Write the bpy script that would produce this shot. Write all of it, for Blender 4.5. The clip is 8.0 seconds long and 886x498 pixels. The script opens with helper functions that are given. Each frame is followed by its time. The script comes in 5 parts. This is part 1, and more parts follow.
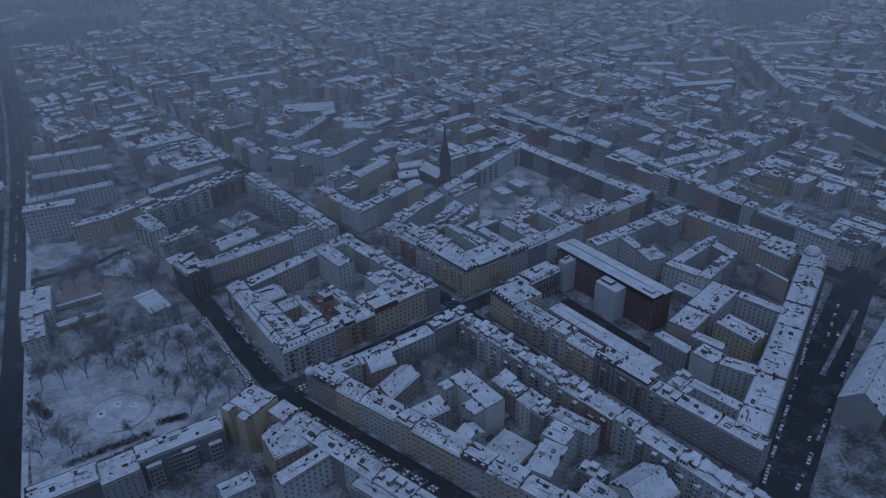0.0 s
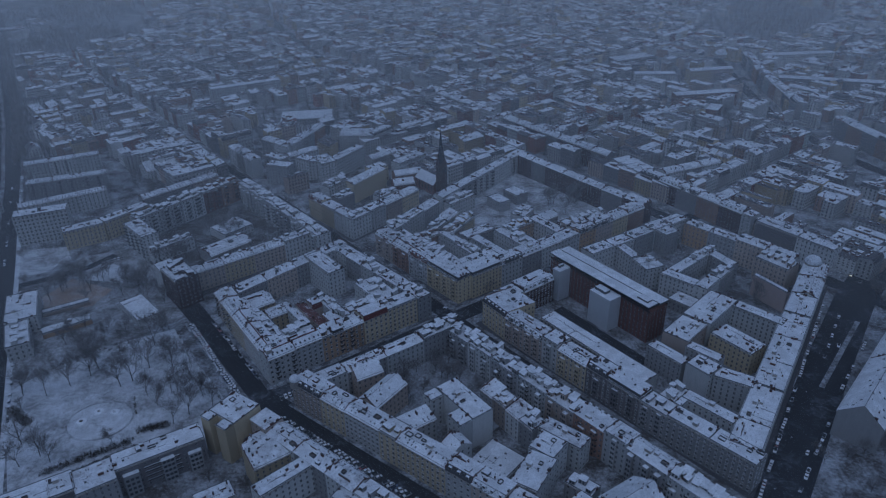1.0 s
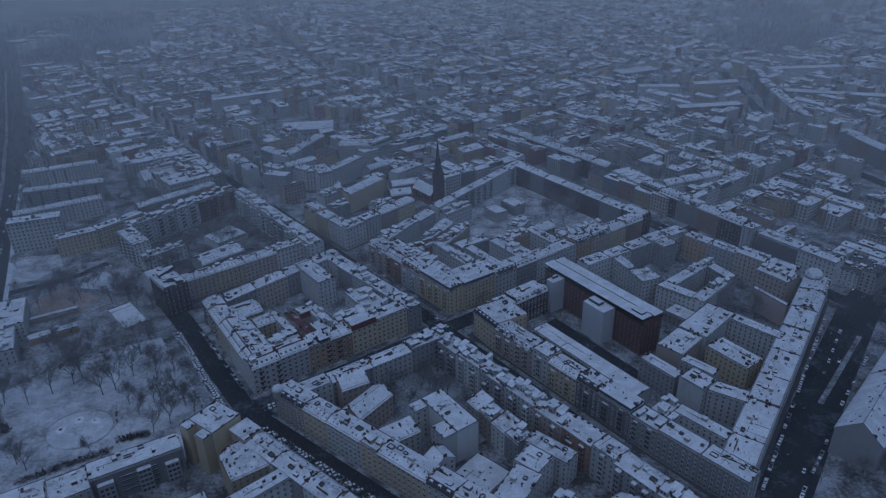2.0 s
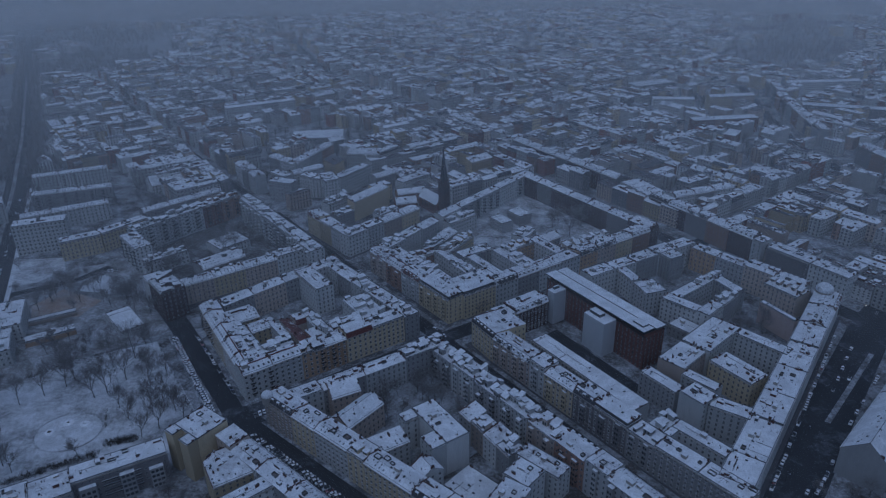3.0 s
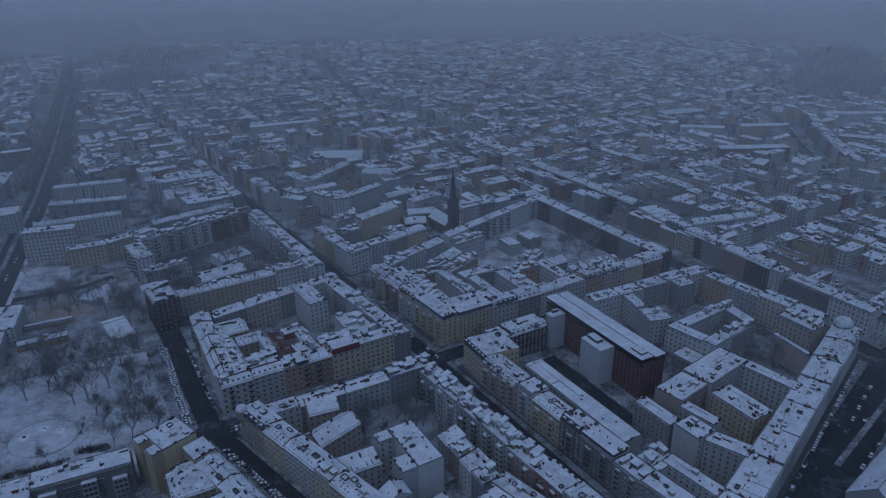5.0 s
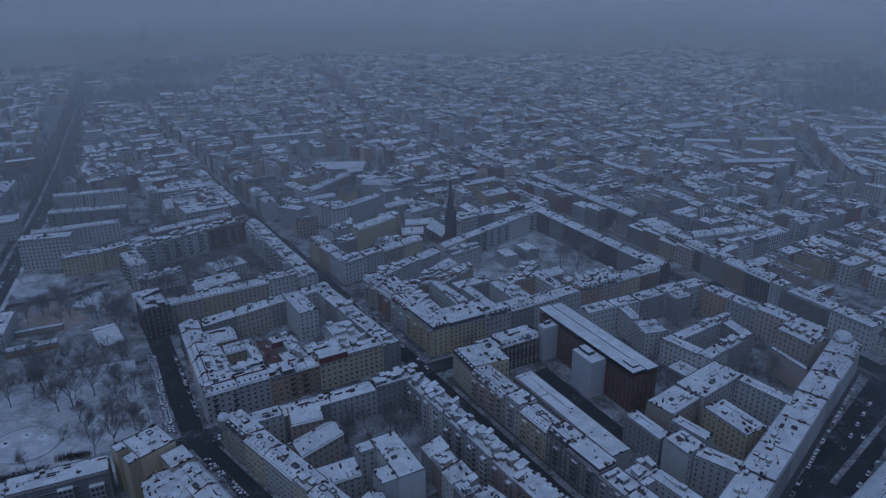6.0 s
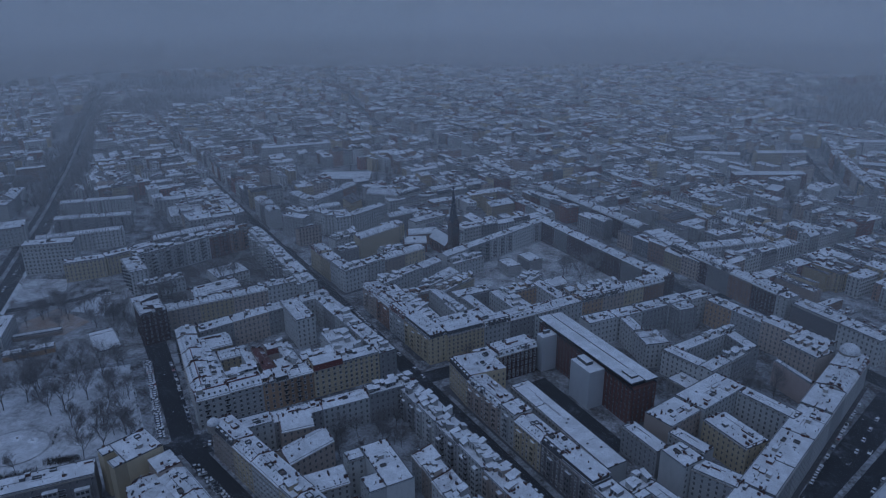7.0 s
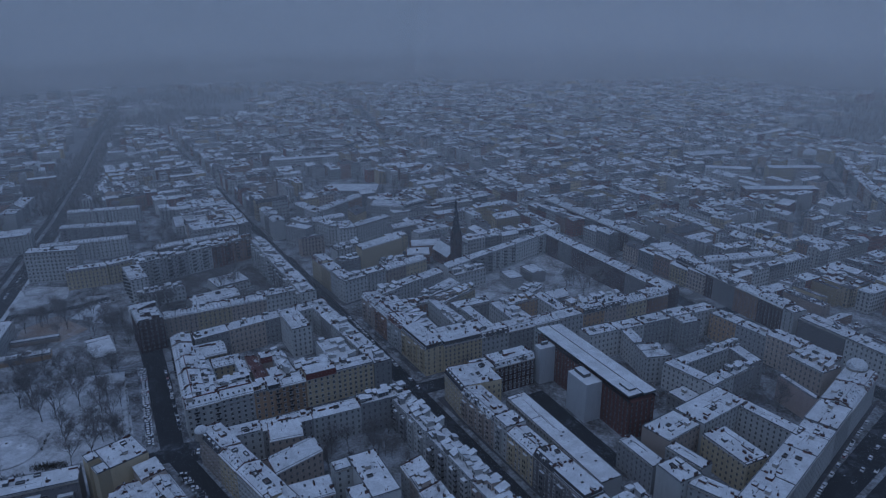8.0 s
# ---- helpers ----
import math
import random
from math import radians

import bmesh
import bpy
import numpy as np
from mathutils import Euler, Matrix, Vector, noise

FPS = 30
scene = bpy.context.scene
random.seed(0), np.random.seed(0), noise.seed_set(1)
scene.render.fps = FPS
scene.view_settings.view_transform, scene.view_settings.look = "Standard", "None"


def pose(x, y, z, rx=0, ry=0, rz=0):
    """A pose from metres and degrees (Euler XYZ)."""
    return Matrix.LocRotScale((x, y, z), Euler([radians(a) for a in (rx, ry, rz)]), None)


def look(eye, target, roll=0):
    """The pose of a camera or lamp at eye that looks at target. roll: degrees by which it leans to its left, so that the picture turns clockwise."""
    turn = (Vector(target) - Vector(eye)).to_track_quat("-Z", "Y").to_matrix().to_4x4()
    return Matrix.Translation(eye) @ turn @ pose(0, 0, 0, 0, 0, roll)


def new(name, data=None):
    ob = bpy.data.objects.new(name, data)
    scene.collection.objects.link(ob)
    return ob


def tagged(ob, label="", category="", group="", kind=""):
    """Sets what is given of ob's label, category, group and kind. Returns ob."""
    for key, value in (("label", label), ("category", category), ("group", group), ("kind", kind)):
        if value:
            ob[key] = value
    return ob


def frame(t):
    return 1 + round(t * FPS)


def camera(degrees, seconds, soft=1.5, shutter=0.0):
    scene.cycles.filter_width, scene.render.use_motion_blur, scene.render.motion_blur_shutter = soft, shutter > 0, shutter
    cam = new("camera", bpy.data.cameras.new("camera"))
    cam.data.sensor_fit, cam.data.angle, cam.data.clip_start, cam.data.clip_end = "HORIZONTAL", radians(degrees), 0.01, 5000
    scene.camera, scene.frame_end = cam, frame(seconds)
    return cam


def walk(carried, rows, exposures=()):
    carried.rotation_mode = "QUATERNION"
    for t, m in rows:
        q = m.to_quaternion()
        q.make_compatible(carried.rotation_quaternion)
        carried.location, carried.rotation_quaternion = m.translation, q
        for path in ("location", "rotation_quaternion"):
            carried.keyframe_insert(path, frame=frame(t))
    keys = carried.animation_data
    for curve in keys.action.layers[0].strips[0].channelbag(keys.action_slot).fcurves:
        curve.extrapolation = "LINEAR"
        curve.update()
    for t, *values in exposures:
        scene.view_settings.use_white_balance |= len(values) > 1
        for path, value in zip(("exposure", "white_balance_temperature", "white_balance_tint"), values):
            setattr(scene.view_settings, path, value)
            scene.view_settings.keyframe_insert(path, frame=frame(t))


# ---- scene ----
cam = camera(64.1, 8.0, soft=1.25)
PATH = [
    (0, (1.831, 0.703, 301.3), (1.847, 2.444, 300.316), -1.2),
    (0.5, (6.93, 4.01, 297.373), (6.938, 5.759, 296.402), -1.2),
    (1, (12.542, 7.121, 293.51), (12.541, 8.878, 292.555), -1.1),
    (1.5, (19.402, 9.806, 289.63), (19.389, 11.573, 288.695), -1.1),
    (3, (40.885, 18.05, 277.907), (40.799, 19.844, 277.027), -1.0),
    (3.5, (48.252, 20.899, 274.327), (48.13, 22.7, 273.466), -0.9),
    (4, (55.89, 23.858, 270.415), (55.733, 25.666, 269.574), -0.9),
    (4.5, (63.708, 27.025, 266.681), (63.526, 28.84, 265.86), -0.8),
    (6, (85.061, 35.346, 257.059), (84.825, 37.181, 256.299), -0.6),
    (6.5, (90.364, 37.572, 253.918), (90.108, 39.412, 253.177), -0.6),
    (7, (95.596, 39.947, 249.871), (95.318, 41.792, 249.151), -0.5),
    (7.5, (101.578, 42.65, 246.398), (101.277, 44.5, 245.7), -0.5),
    (8, (107.537, 45.526, 242.517), (107.212, 47.381, 241.843), -0.5),
]
walk(cam, [(t, look(eye, target, roll)) for t, eye, target, roll in PATH], exposures=((0, -0.68, 4450, 10), (8, -0.68, 4450, 10)))

# ---- world, sun ----
world = bpy.data.worlds.new("winter_sky")
scene.world = world
world.use_nodes = True
wn = world.node_tree.nodes
sky = wn.new("ShaderNodeTexSky")
sky.sky_type, sky.sun_disc = "NISHITA", False
sky.sun_elevation, sky.sun_rotation = radians(72), radians(200)
sky.air_density, sky.dust_density = 1.0, 3.0
world.node_tree.links.new(sky.outputs[0], wn["Background"].inputs[0])
wn["Background"].inputs[1].default_value = 0.052
sun_data = bpy.data.lights.new("sun", "SUN")
sun_data.energy, sun_data.angle, sun_data.color = 0.75, radians(110), (1.0, 0.97, 0.93)
sun = new("sun", sun_data)
sun.matrix_world = look((-100, -280, 900), (0, 0, 0))


# ---- materials ----
def base_material(name):
    m = bpy.data.materials.new(name)
    m.use_nodes = True
    n, l = m.node_tree.nodes, m.node_tree.links
    return m, n, l, n["Principled BSDF"]


def noise_at(n, l, scale, detail=4.0, rough=0.55, stretch=None):
    """Noise in world metres."""
    geo = n.new("ShaderNodeNewGeometry")
    tex = n.new("ShaderNodeTexNoise")
    tex.inputs["Scale"].default_value, tex.inputs["Detail"].default_value, tex.inputs["Roughness"].default_value = scale, detail, rough
    if stretch:
        mp = n.new("ShaderNodeMapping")
        mp.inputs["Scale"].default_value = stretch
        l.new(geo.outputs["Position"], mp.inputs[0])
        l.new(mp.outputs[0], tex.inputs["Vector"])
    else:
        l.new(geo.outputs["Position"], tex.inputs["Vector"])
    return tex.outputs["Fac"]


def ramp(n, l, fac, lo, hi):
    mr = n.new("ShaderNodeMapRange")
    mr.inputs[1].default_value, mr.inputs[2].default_value = lo, hi
    mr.interpolation_type = "SMOOTHSTEP"
    l.new(fac, mr.inputs[0])
    return mr.outputs[0]


def math_of(n, l, op, a, b):
    mt = n.new("ShaderNodeMath")
    mt.operation = op
    for slot, v in enumerate((a, b)):
        if isinstance(v, (int, float)):
            mt.inputs[slot].default_value = v
        else:
            l.new(v, mt.inputs[slot])
    return mt.outputs[0]


def mixed(n, l, fac, a, b):
    mx = n.new("ShaderNodeMix")
    mx.data_type = "RGBA"
    for slot, v in ((0, fac), (6, a), (7, b)):
        if isinstance(v, tuple):
            mx.inputs[slot].default_value = (*v, 1)
        elif isinstance(v, (int, float)):
            mx.inputs[slot].default_value = v
        else:
            l.new(v, mx.inputs[slot])
    return mx.outputs[2]


def bump(n, l, bsdf, height, strength, distance):
    bp = n.new("ShaderNodeBump")
    bp.inputs["Strength"].default_value, bp.inputs["Distance"].default_value = strength, distance
    l.new(height, bp.inputs["Height"])
    l.new(bp.outputs[0], bsdf.inputs["Normal"])


def snowy(name, under, cover, scale=0.35, snow=(0.80, 0.82, 0.85), vary=0.16, island=False, edge_width=0.035):
    """A surface under patchy snow. cover: the share that is white."""
    m, n, l, bsdf = base_material(name)
    info = n.new("ShaderNodeObjectInfo")
    big, small = noise_at(n, l, scale * 0.22, 3), noise_at(n, l, scale * 1.6, 6, 0.65)
    field = math_of(n, l, "ADD", math_of(n, l, "MULTIPLY", big, 0.55), math_of(n, l, "MULTIPLY", small, 0.45))
    own = n.new("ShaderNodeNewGeometry").outputs["Random Per Island"] if island else info.outputs["Random"]
    shift = math_of(n, l, "MULTIPLY", math_of(n, l, "SUBTRACT", own, 0.5), vary)
    field = math_of(n, l, "ADD", field, shift)
    edge = 0.5 + (0.5 - cover) * 0.42
    fac = ramp(n, l, field, edge - edge_width, edge + edge_width)
    grain = noise_at(n, l, 2.2, 5, 0.7)
    dark = mixed(n, l, grain, tuple(c * 0.65 for c in under), tuple(min(1, c * 1.35) for c in under))
    white = mixed(n, l, ramp(n, l, noise_at(n, l, 0.13, 4), 0.35, 0.65), tuple(c * 0.76 for c in snow), snow)
    fine = ramp(n, l, noise_at(n, l, 0.7, 6, 0.75), 0.36, 0.7)
    white = mixed(n, l, math_of(n, l, "MULTIPLY", fine, 0.68), white, tuple(c * 0.62 for c in snow))
    l.new(mixed(n, l, fac, dark, white), bsdf.inputs["Base Color"])
    bsdf.inputs["Roughness"].default_value = 0.75
    bump(n, l, bsdf, math_of(n, l, "ADD", fac, math_of(n, l, "MULTIPLY", grain, 0.4)), 0.5, 0.12)
    return m


def plaster(name, colour, vary=0.35, streak=0.3, island=False):
    m, n, l, bsdf = base_material(name)
    info = n.new("ShaderNodeObjectInfo")
    stain = ramp(n, l, noise_at(n, l, 0.5, 5, 0.65, (1, 1, 0.25)), 0.35, 0.75)
    grain = noise_at(n, l, 1.8, 5, 0.7)
    own = n.new("ShaderNodeNewGeometry").outputs["Random Per Island"] if island else info.outputs["Random"]
    dim = mixed(n, l, own, tuple(c * (1 - vary) for c in colour), colour)
    worn = mixed(n, l, math_of(n, l, "MULTIPLY", stain, streak), dim, tuple(c * 0.5 for c in colour))
    l.new(mixed(n, l, math_of(n, l, "MULTIPLY", grain, 0.2), worn, tuple(c * 0.55 for c in colour)), bsdf.inputs["Base Color"])
    bsdf.inputs["Roughness"].default_value = 0.9
    bump(n, l, bsdf, grain, 0.3, 0.04)
    return m


def brickwork(name, colour):
    m, n, l, bsdf = base_material(name)
    grain, big = noise_at(n, l, 6.0, 4, 0.7), noise_at(n, l, 0.3, 4)
    tone = mixed(n, l, ramp(n, l, grain, 0.3, 0.7), tuple(c * 0.6 for c in colour), tuple(c * 1.2 for c in colour))
    l.new(mixed(n, l, math_of(n, l, "MULTIPLY", big, 0.5), tone, tuple(c * 0.45 for c in colour)), bsdf.inputs["Base Color"])
    bsdf.inputs["Roughness"].default_value = 0.85
    bump(n, l, bsdf, grain, 0.4, 0.03)
    return m


def plain(name, colour, rough=0.6, metal=0.0, vary=0.25):
    m, n, l, bsdf = base_material(name)
    grain = noise_at(n, l, 1.3, 4, 0.6)
    l.new(mixed(n, l, grain, tuple(c * (1 - vary) for c in colour), tuple(min(1, c * (1 + vary)) for c in colour)), bsdf.inputs["Base Color"])
    bsdf.inputs["Roughness"].default_value, bsdf.inputs["Metallic"].default_value = rough, metal
    return m


def glow(name, colour, strength):
    m, n, l, bsdf = base_material(name)
    bsdf.inputs["Emission Color"].default_value = (*colour, 1)
    bsdf.inputs["Emission Strength"].default_value = strength
    return m


def paint(name):
    """Car paint whose tone differs from car to car."""
    m, n, l, bsdf = base_material(name)
    info = n.new("ShaderNodeObjectInfo")
    cr = n.new("ShaderNodeValToRGB")
    cr.color_ramp.interpolation = "CONSTANT"
    tones = ((0.0, (0.02, 0.02, 0.025)), (0.3, (0.16, 0.17, 0.18)), (0.5, (0.4, 0.41, 0.42)), (0.68, (0.7, 0.7, 0.7)), (0.86, (0.03, 0.05, 0.12)), (0.94, (0.2, 0.02, 0.02)))
    while len(cr.color_ramp.elements) < len(tones):
        cr.color_ramp.elements.new(0.5)
    for e, (p, c) in zip(cr.color_ramp.elements, tones):
        e.position, e.color = p, (*c, 1)
    l.new(info.outputs["Random"], cr.inputs[0])
    fac = ramp(n, l, noise_at(n, l, 1.1, 3), 0.42, 0.6)
    l.new(mixed(n, l, math_of(n, l, "MULTIPLY", fac, 0.45), cr.outputs[0], (0.75, 0.77, 0.8)), bsdf.inputs["Base Color"])
    bsdf.inputs["Roughness"].default_value = 0.35
    return m


ROOF_SNOW = snowy("roof_snow", (0.2, 0.19, 0.195), 0.92, 0.8, (0.78, 0.80, 0.83), edge_width=0.11)
ROOF_THIN = snowy("roof_thin_snow", (0.17, 0.155, 0.155), 0.85, 1.1, (0.74, 0.76, 0.79), edge_width=0.13)
TILE_SNOW = snowy("tile_under_snow", (0.11, 0.05, 0.042), 0.62, 0.8, vary=0.3)
RED_TILE = brickwork("bare_red_tile", (0.13, 0.042, 0.036))
SLATE_SNOW = snowy("slate_under_snow", (0.05, 0.05, 0.055), 0.36, 0.7, vary=0.25)
FAR_SNOW = snowy("distant_roof_snow", (0.085, 0.08, 0.085), 0.62, 0.5, vary=0.42, island=True)
GROVE_FLOOR = snowy("trodden_grove_floor", (0.06, 0.055, 0.05), 0.55, 0.35, (0.42, 0.44, 0.47), edge_width=0.18)
YARD = snowy("snowy_ground", (0.05, 0.045, 0.042), 0.37, 0.3, (0.46, 0.48, 0.51), edge_width=0.15)
EARTH = snowy("bare_earth", (0.27, 0.2, 0.15), 0.2, 0.25, (0.5, 0.5, 0.5), edge_width=0.18)
ROUGH = snowy("rough_grass_under_snow", (0.085, 0.078, 0.07), 0.62, 0.28, (0.57, 0.59, 0.62), edge_width=0.2)
LAWN = snowy("snowy_lawn", (0.06, 0.052, 0.042), 0.72, 0.24, (0.68, 0.70, 0.73), edge_width=0.2)
PAVEMENT = snowy("trodden_pavement", (0.07, 0.07, 0.075), 0.3, 0.45, (0.5, 0.52, 0.55), edge_width=0.1)
ASPHALT = snowy("wet_asphalt", (0.018, 0.02, 0.024), 0.14, 0.22, (0.17, 0.18, 0.2), edge_width=0.12)
WALLS = {
    "w": ("white plaster", plaster("wall_white", (0.58, 0.58, 0.56))),
    "g": ("grey plaster", plaster("wall_grey", (0.36, 0.355, 0.35))),
    "y": ("yellow plaster", plaster("wall_yellow", (0.57, 0.485, 0.325))),
    "o": ("ochre plaster", plaster("wall_ochre", (0.45, 0.315, 0.2))),
    "p": ("sandy plaster", plaster("wall_sand", (0.48, 0.41, 0.35))),
    "b": ("brown plaster", plaster("wall_brown", (0.31, 0.20, 0.15))),
    "r": ("red brick", brickwork("wall_brick", (0.165, 0.082, 0.066))),
    "s": ("pale pink plaster", plaster("wall_pink", (0.58, 0.47, 0.42))),
    # d and k: dark walls, and on the long rows shade put into the wall colour.
    "d": ("dark grey plaster", plaster("wall_dark", (0.21, 0.20, 0.20))),
    "k": ("dark brick", brickwork("wall_dark_shaded_brick", (0.07, 0.045, 0.045))),
}
GLASS = plain("window_glass", (0.05, 0.055, 0.062), 0.12)
# Paler than window_glass: one tone averaging panes and frames.
FAR_GLASS = plain("pale_window_glass", (0.11, 0.11, 0.112), 0.25)
FRAME_PAINT = plain("window_paint", (0.45, 0.45, 0.45), 0.5)
METAL = plain("sheet_metal", (0.10, 0.105, 0.11), 0.5, 0.4)
STONE = plaster("cornice_stone", (0.45, 0.42, 0.38))
BRICK = brickwork("chimney_brick", (0.11, 0.056, 0.045))
WHITE_PAINT = plaster("white_paint", (0.50, 0.51, 0.52), 0.1, 0.25)
CAP = snowy("cap_snow", (0.2, 0.2, 0.2), 0.9)
SOOT = snowy("sooty_cap", (0.05, 0.045, 0.045), 0.35, 0.9, vary=0.4)
RAIL = plain("railing_iron", (0.04, 0.04, 0.045), 0.5, 0.5)
BARK = plain("bark", (0.1, 0.09, 0.085), 0.9)
# Twig grey is lightened to put some haze into the crowns.
TWIG = plain("twigs", (0.19, 0.18, 0.175), 0.9)
DECK = snowy("weathered_deck_planks", (0.12, 0.105, 0.1), 0.52, 1.2, vary=0.5)
SPIRE_SLATE = plain("spire_slate", (0.03, 0.032, 0.04), 0.7)
RUBBER = plain("tyre_rubber", (0.015, 0.015, 0.016), 0.8)
CAR_PAINT = paint("car_paint")
CAR_SNOW = snowy("car_snow", (0.1, 0.1, 0.11), 0.85, 0.8)
LAMP_WARM = glow("warm_lamp", (1.0, 0.62, 0.3), 12.0)
HEDGE = snowy("hedge_twigs", (0.045, 0.038, 0.03), 0.38, 1.2)


# ---- mesh helpers ----
class Buf:
    """Faces gathered for one mesh; points pass through the matrix m."""

    def __init__(self, m=None):
        self.v, self.f, self.k, self.m = [], [], [], m

    def face(self, pts, k=0):
        i = len(self.v)
        for p in pts:
            self.v.append(tuple(self.m @ Vector(p)) if self.m else tuple(p))
        self.f.append(tuple(range(i, i + len(pts))))
        self.k.append(k)

    def box(self, x0, y0, z0, x1, y1, z1, k=0, top=None, floor=False):
        a, b, c, d = (x0, y0), (x1, y0), (x1, y1), (x0, y1)
        for p, q in ((a, b), (b, c), (c, d), (d, a)):
            self.face(((*p, z0), (*q, z0), (*q, z1), (*p, z1)), k)
        self.face([(*p, z1) for p in (a, b, c, d)], k if top is None else top)
        if floor:
            self.face([(*p, z0) for p in (d, c, b, a)], k)

    def mesh(self, name, mats):
        me = bpy.data.meshes.new(name)
        me.from_pydata(self.v, [], self.f)
        for mat in mats:
            me.materials.append(mat)
        me.polygons.foreach_set("material_index", self.k)
        me.update()
        return me


def part(name, data, parent, label="", m=None):
    ob = new(name, data)
    ob.parent = parent
    if m is not None:
        ob.matrix_basis = m
    return tagged(ob, label)


def mesh_of(name, mats, build):
    b = Buf()
    build(b)
    return b.mesh(name, mats)


# ---- shared small parts ----
def build_window(w, h):
    def make(b):
        y, e = 0.16, 0.1
        b.face(((-w / 2, 0.22, 0), (w / 2, 0.22, 0), (w / 2, 0.22, h), (-w / 2, 0.22, h)), 0)
        for x0, x1, z0, z1 in ((-w / 2, w / 2, 0, e), (-w / 2, w / 2, h - e, h), (-w / 2, -w / 2 + e, e, h - e), (w / 2 - e, w / 2, e, h - e), (-e / 2, e / 2, e, h - e)):
            b.face(((x0, y, z0), (x1, y, z0), (x1, y, z1), (x0, y, z1)), 1)
        b.box(-w / 2 - 0.1, -0.14, -0.12, w / 2 + 0.1, 0.1, 0.0, 1, 2)
        b.box(-w / 2 - 0.24, -0.09, 0.0, -w / 2 - 0.01, 0.0, h, 3)
        b.box(w / 2 + 0.01, -0.09, 0.0, w / 2 + 0.24, 0.0, h, 3)
        b.box(-w / 2 - 0.3, -0.16, h + 0.01, w / 2 + 0.3, 0.0, h + 0.3, 3, 2, True)
    return make


WIN = {h: mesh_of("window", (GLASS, FRAME_PAINT, CAP, STONE), build_window(1.25, h)) for h in (1.9, 1.5)}


def build_chimney(w, d, h):
    def make(b):
        b.box(-w / 2, -d / 2, -1.2, w / 2, d / 2, h, 0)
        b.box(-w / 2 - 0.08, -d / 2 - 0.08, h, w / 2 + 0.08, d / 2 + 0.08, h + 0.16, 0, 1)
        n = max(1, int(w / 0.5))
        for i in range(n):
            x = -w / 2 + (i + 0.5) * w / n
            b.box(x - 0.12, -0.12, h + 0.16, x + 0.12, 0.12, h + 0.45, 2)
    return make


CHIMNEYS = [mesh_of("chimney", (BRICK, SOOT, METAL), build_chimney(*s)) for s in ((1.5, 0.6, 1.4), (0.7, 0.6, 1.2), (2.2, 0.7, 1.6), (0.9, 0.7, 1.9))]
SKYLIGHT = mesh_of("skylight", (METAL, GLASS), lambda b: b.box(-0.55, -0.7, -0.1, 0.55, 0.7, 0.16, 0, 1))
VENT = mesh_of("vent", (METAL, CAP), lambda b: (b.box(-0.16, -0.16, -0.3, 0.16, 0.16, 0.9, 0), b.box(-0.26, -0.26, 0.95, 0.26, 0.26, 1.08, 0, 1)))
HATCH = mesh_of("roof_hatch", (STONE,), lambda b: b.box(-1.4, -1.1, -0.4, 1.4, 1.1, 2.0, 0))
HATCH_TOP = mesh_of("hatch_roof", (METAL, CAP), lambda b: b.box(-1.6, -1.3, 2.0, 1.6, 1.3, 2.2, 0, 1, True))


def build_dormer(b):
    b.box(-0.85, 0.0, -0.3, 0.85, 2.4, 1.75, 0)
    b.face(((-0.6, -0.03, 0.25), (0.6, -0.03, 0.25), (0.6, -0.03, 1.5), (-0.6, -0.03, 1.5)), 1)
    b.box(-1.0, -0.2, 1.75, 1.0, 2.6, 1.95, 0, 2)


DORMER = mesh_of("dormer", (STONE, GLASS, CAP), build_dormer)


def build_balcony(b):
    b.box(-1.5, -1.3, -0.18, 1.5, 0, 0.0, 0, 2, True)
    for x0, y0, x1, y1 in ((-1.5, -1.3, 1.5, -1.24), (-1.5, -1.24, -1.44, 0), (1.44, -1.24, 1.5, 0)):
        b.box(x0, y0, 0, x1, y1, 1.0, 1)


BALCONY = mesh_of("balcony", (STONE, RAIL, CAP), build_balcony)


# ---- what is already built on, in cells of three metres ----
BUILT = set()


def cells(ax, ay, bx, by, d, margin=0.0):
    """The cells under a rectangle whose front runs from a to b, its body on the left."""
    length = math.hypot(bx - ax, by - ay)
    ux, uy = (bx - ax) / length, (by - ay) / length
    n, k = max(1, math.ceil((length + 2 * margin) / 2.5)), max(1, math.ceil((d + 2 * margin) / 2.5))
    for i in range(n + 1):
        for j in range(k + 1):
            x, y = -margin + (length + 2 * margin) * i / n, -margin + (d + 2 * margin) * j / k
            yield round((ax + ux * x - uy * y) / 3), round((ay + uy * x + ux * y) / 3)


# ---- houses ----
ROOF_WORDS = {"F": "flat snow-covered roof", "M": "snow-dusted mansard roof", "G": "snow-covered gable roof", "S": "snowy lean-to roof", "H": "snowy low-pitched roof", "T": "snowy roof terraces", "Z": "crowded snowy penthouses and terraces", "K": "snowy pitched roof with red ridge", "A": "bare red tiled attic", "P": "glazed attic under snowy flat roof", "B": "broad snow-covered roof"}


def profile_of(roof, d, e):
    if roof == "M":
        return [(0, e), (1.9, e + 2.9), (d, e + 1.5)]
    if roof == "G":
        return [(0, e), (d / 2, e + d * 0.31), (d, e)]
    if roof == "S":
        return [(0, e), (d, e + d * 0.27)]
    if roof == "H":
        return [(0, e), (d * 0.38, e + d * 0.17), (d, e + d * 0.03)]
    if roof == "K":
        return [(0, e), (5.2, e + 3.4), (d, e + 1.8)]
    if roof == "A":
        return [(0, e), (0.9, e + 3.2), (d, e + 2.7)]
    if roof == "B":
        return [(0, e), (d * 0.5, e + d * 0.42), (d, e)]
    return [(0, e), (d, e + 0.25)]


